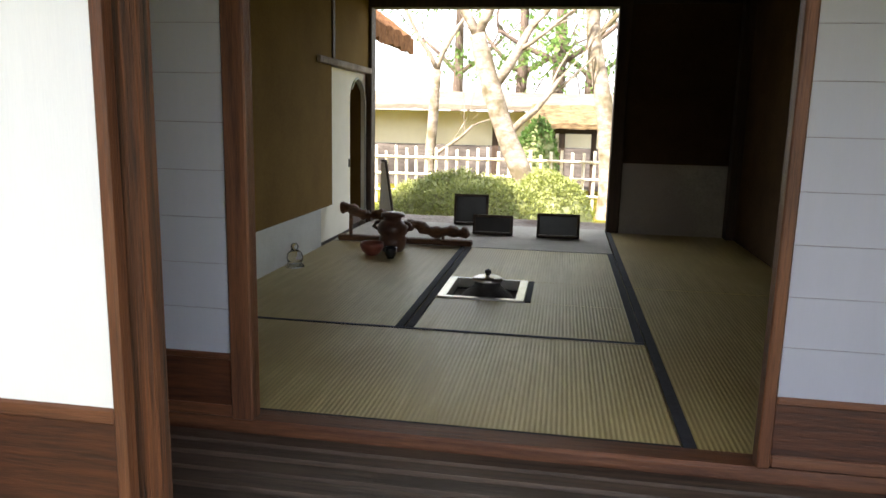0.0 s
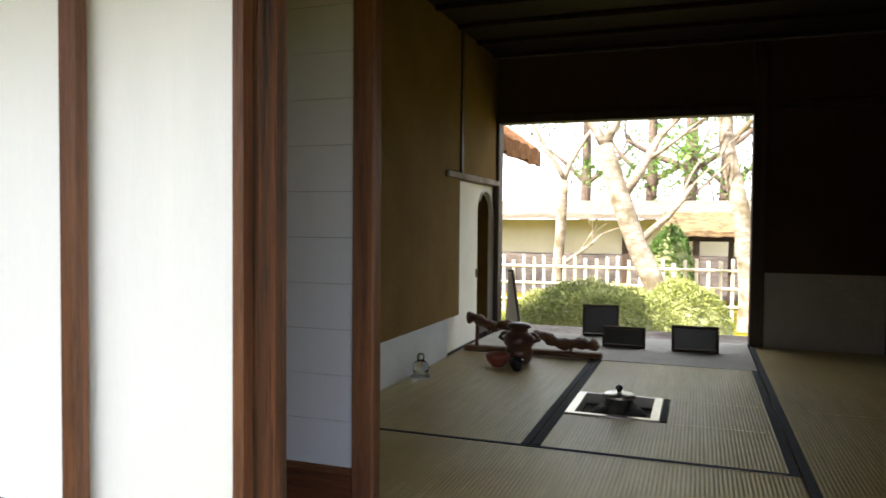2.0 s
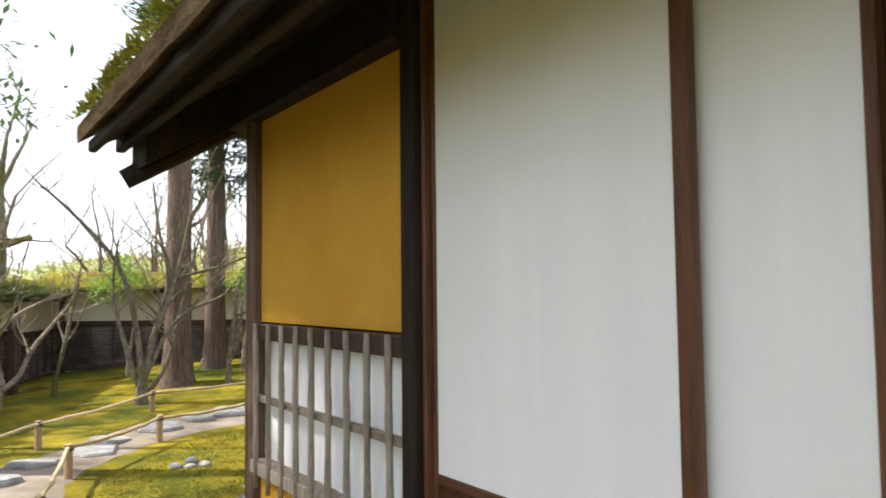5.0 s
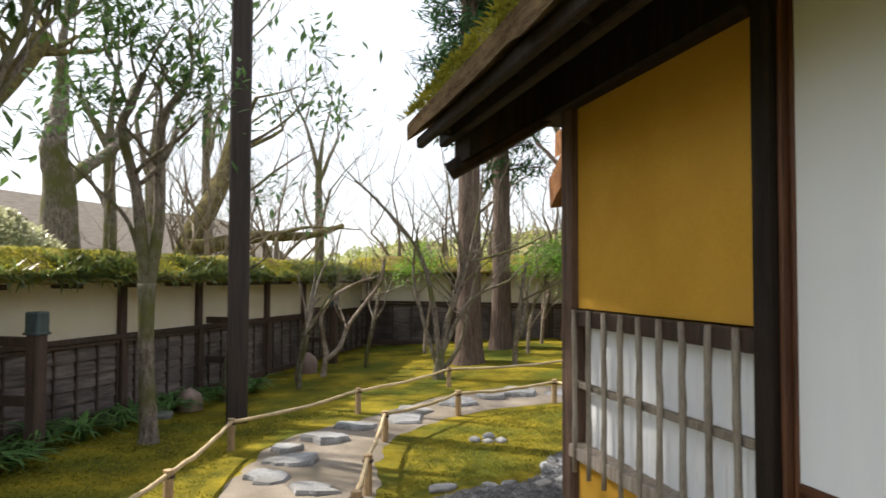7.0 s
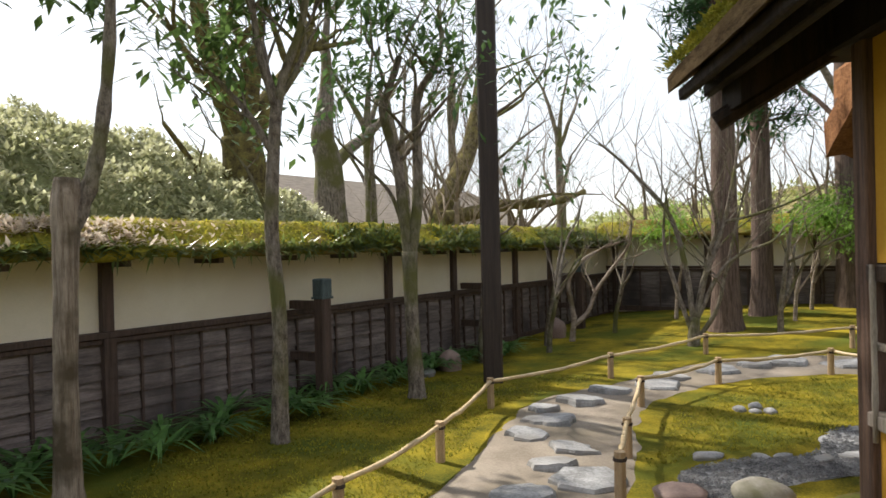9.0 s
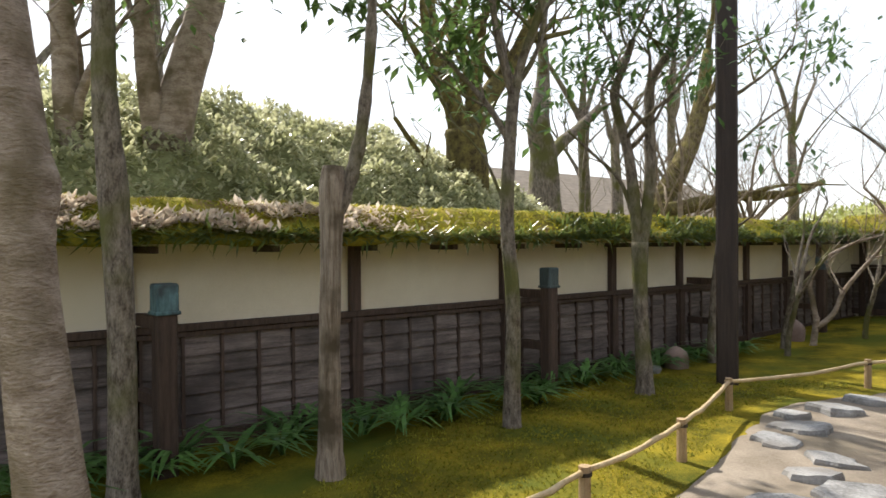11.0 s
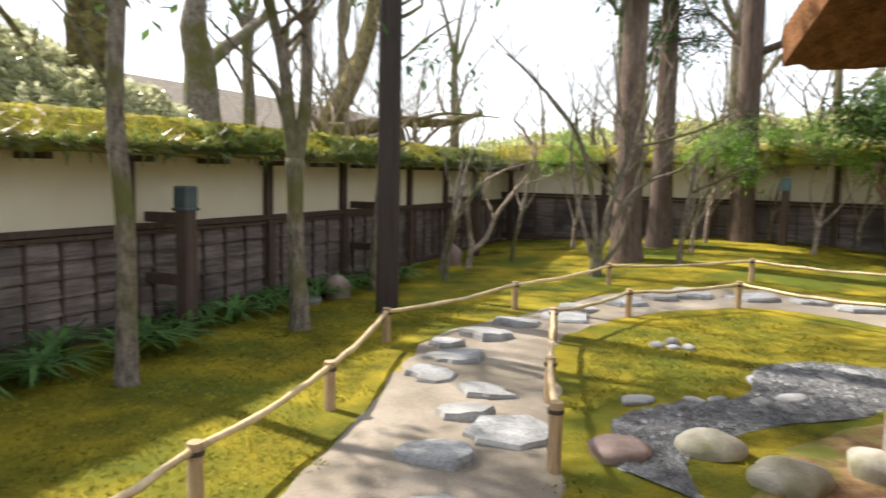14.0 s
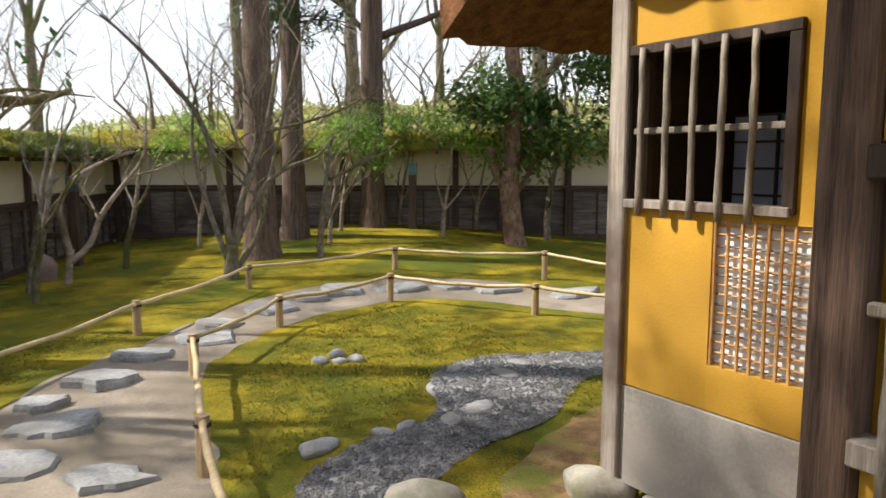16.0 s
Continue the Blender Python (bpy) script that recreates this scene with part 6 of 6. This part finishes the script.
# strap-leaved plants at the wall's foot
def strap_plant(x, y, seed, size):
    rng = random.Random(seed)
    s = Shape()
    z = hill(x, y)
    for i in range(30):
        w = rng.uniform(0, 6.28)
        L = size * rng.uniform(.6, 1.1)
        o = Vector((math.cos(w), math.sin(w), 0))
        side = Vector((-o.y, o.x, 0)) * rng.uniform(.013, .021)
        pts = [Vector((x, y, z)) + o * (L * t * (0.35 + 0.65 * t)) + Vector((0, 0, L * (1.1 * t - 0.85 * t * t) * rng.uniform(.8, 1.1))) for t in (0, .25, .5, .75, 1)]
        vs = []
        for k, q in enumerate(pts):
            f = (0.7, 1, 1, .7, .08)[k]
            vs += [q - side * f, q + side * f]
        s.add(vs, [(2 * k, 2 * k + 1, 2 * k + 3, 2 * k + 2) for k in range(4)])
    return solid("strap_leaf_plant", s, LEAF_STRAP, "clump of arching green strap leaves at the wall's foot", "plant", "plants along the wall")


for i in range(35):
    s_ = -3.2 + 0.26 * i + R.uniform(-.1, .1)
    q = at1(s_, R.uniform(.28, .75), 0)
    strap_plant(q.x, q.y, 200 + i, R.uniform(.44, .66))

# ---- garden behind the tea room ----
mound("azalea_hedge", -0.75, 9.6, 1.25, 0.8, 0.82, 0.1, 16000, LEAF_HEDGE, "rounded clipped azalea hedge", .05, "hedge", ground_mat=SHRUB_CORE, seed=11)
mound("azalea_hedge", 0.35, 10.6, 0.65, 0.6, 0.82, 0.2, 7000, LEAF_HEDGE, "small rounded clipped azalea bush", .05, "hedge", ground_mat=SHRUB_CORE, seed=12)
tree("bare_tree", (0.1, 11.5), [(0, 0, -.1, .22), (-.1, 0, .5, .17), (-.45, 0, 1.3, .15), (-.7, 0, 2.0, .15), (-.95, 0, 2.8, .12)],
     [(3, (.7, .2, .9), .09, 1.4), (4, (-.6, 0, .7), .08, 1.4), (4, (.3, .1, 1), .08, 1.5), (2, (.9, .1, .8), .06, 1.2)], PALE_BARK, "pale leaning leafless garden tree", 301, 4, spread=0.6)
tree("bare_tree", (1.25, 12.2), [(0, 0, -.1, .2), (0, 0, .5, .15), (-.1, 0, 1.6, .14), (-.35, 0, 2.8, .12), (-.4, 0, 3.6, .1)],
     [(3, (.6, .2, .9), .05, 1.2), (4, (-.3, .2, 1), .06, 1.5), (4, (.5, 0, 1), .06, 1.5)], PALE_BARK, "pale upright leafless garden tree", 302, 4, spread=0.6)
tree("bare_tree", (-1.9, 13.5), [(0, 0, -.1, .12), (0, 0, .8, .1), (.1, 0, 2.4, .08)], [(2, (.5, 0, 1), .05, 1.2), (2, (-.5, 0, 1), .05, 1.2), (1, (.7, .1, .6), .04, 1)], PALE_BARK, "slim pale leafless tree", 303, 4)
for i, (x, y, sd, r_) in enumerate([(-1.0, 24, 311, 2.2), (1.2, 26, 312, 2.4), (3.2, 24, 313, 2.2), (-3.2, 25, 314, 2.2), (0.2, 20, 315, 1.5), (5.2, 22, 316, 2.0)]):
    tree("pine_tree", (x, y), [(0, 0, -.1, .25), (0, 0, 1, .2), (.1, 0, 3, .17), (.1, 0, 6, .1)],
         [(2, (.7, .2, .5), .09, 1.9), (2, (-.7, .1, .5), .09, 1.9), (3, (.3, -.6, .7), .08, 1.7), (3, (-.3, .5, .8), .08, 1.8), (3, (0, 0, 1), .08, 1.8), (1, (.5, -.5, .6), .07, 1.4)], CEDAR_BARK, "bright green pine behind the garden house", sd, 3, PINE, 26, .26, .36, .7, keep=0.95, group="pines behind the house")
bf = thing("lattice_fence", "pale bamboo lattice fence across the back garden", "fence", at=(0, 13.2, 0))
for i in range(36):
    x = -3.2 + 0.185 * i
    part("upright", Shape().tube([(x, 13.2, 0), (x + R.uniform(-.01, .01), 13.2, 1.0 + R.uniform(-.06, .06))], [.03, .028], 7), PALE_BAMBOO, bf)
for z in (.25, .55, .85):
    part("rail", Shape().tube([(-3.3, 13.17, z), (0, 13.16, z + .01), (3.4, 13.17, z)], [.024] * 3, 7), PALE_BAMBOO, bf)
kb = solid("stone_edging", box((0.3, 9.1, 0.0), (2.6, 9.3, 0.12), 0.02), STONE, "pale stone kerb on the back lawn", "kerb")
gh = thing("garden_house", "white-walled house with brown timber frame and thatched eaves", "house", at=(0, 17, 0))
part("wall", box((-6, 17, 0), (7, 17.2, 1.72)), WHITE_PLASTER, gh)
for i in range(9):
    x = -5.6 + 1.5 * i
    part("post", box((x, 16.94, 0), (x + .14, 17.0, 1.72)), WOOD, gh)
part("boarding", box((-6, 16.95, 0), (7, 17.0, .95)), FENCE_WOOD, gh)
part("roof", slab("x", ((-6.5, 16.3, 1.84), (7.5, 16.3, 1.84)), ((-6.5, 18.5, 2.2), (7.5, 18.5, 2.2)), .10, TILE, ""), TILE, gh)
gt = thing("garden_gate", "small thatched garden gate", "gate", at=(0.7, 15.0, 0))
for x in (0.25, 1.05):
    part("post", box((x, 15.0, 0), (x + .1, 15.1, 1.45)), WOOD, gt)
part("beam", box((0.1, 14.98, 1.3), (1.3, 15.12, 1.42)), WOOD, gt)
part("roof", slab("x", ((-.15, 14.4, 1.5), (1.5, 14.4, 1.5)), ((-.15, 15.1, 1.85), (1.5, 15.1, 1.85)), .1, THATCH, "", nx=24, ny=8), THATCH, gt)
part("roof", slab("x", ((1.5, 15.8, 1.5), (-.15, 15.8, 1.5)), ((1.5, 15.1, 1.85), (-.15, 15.1, 1.85)), .1, THATCH, "", nx=24, ny=8), THATCH, gt)
mound("bush", 0.0, 14.0, .5, .4, 1.5, 0, 1800, LEAF, "green leafy bush by the gate", .1, "bush", seed=13)
mound("bush", 1.75, 13.9, .45, .4, 1.2, 0, 1500, LEAF, "green leafy bush by the lattice fence", .1, "bush", seed=14)
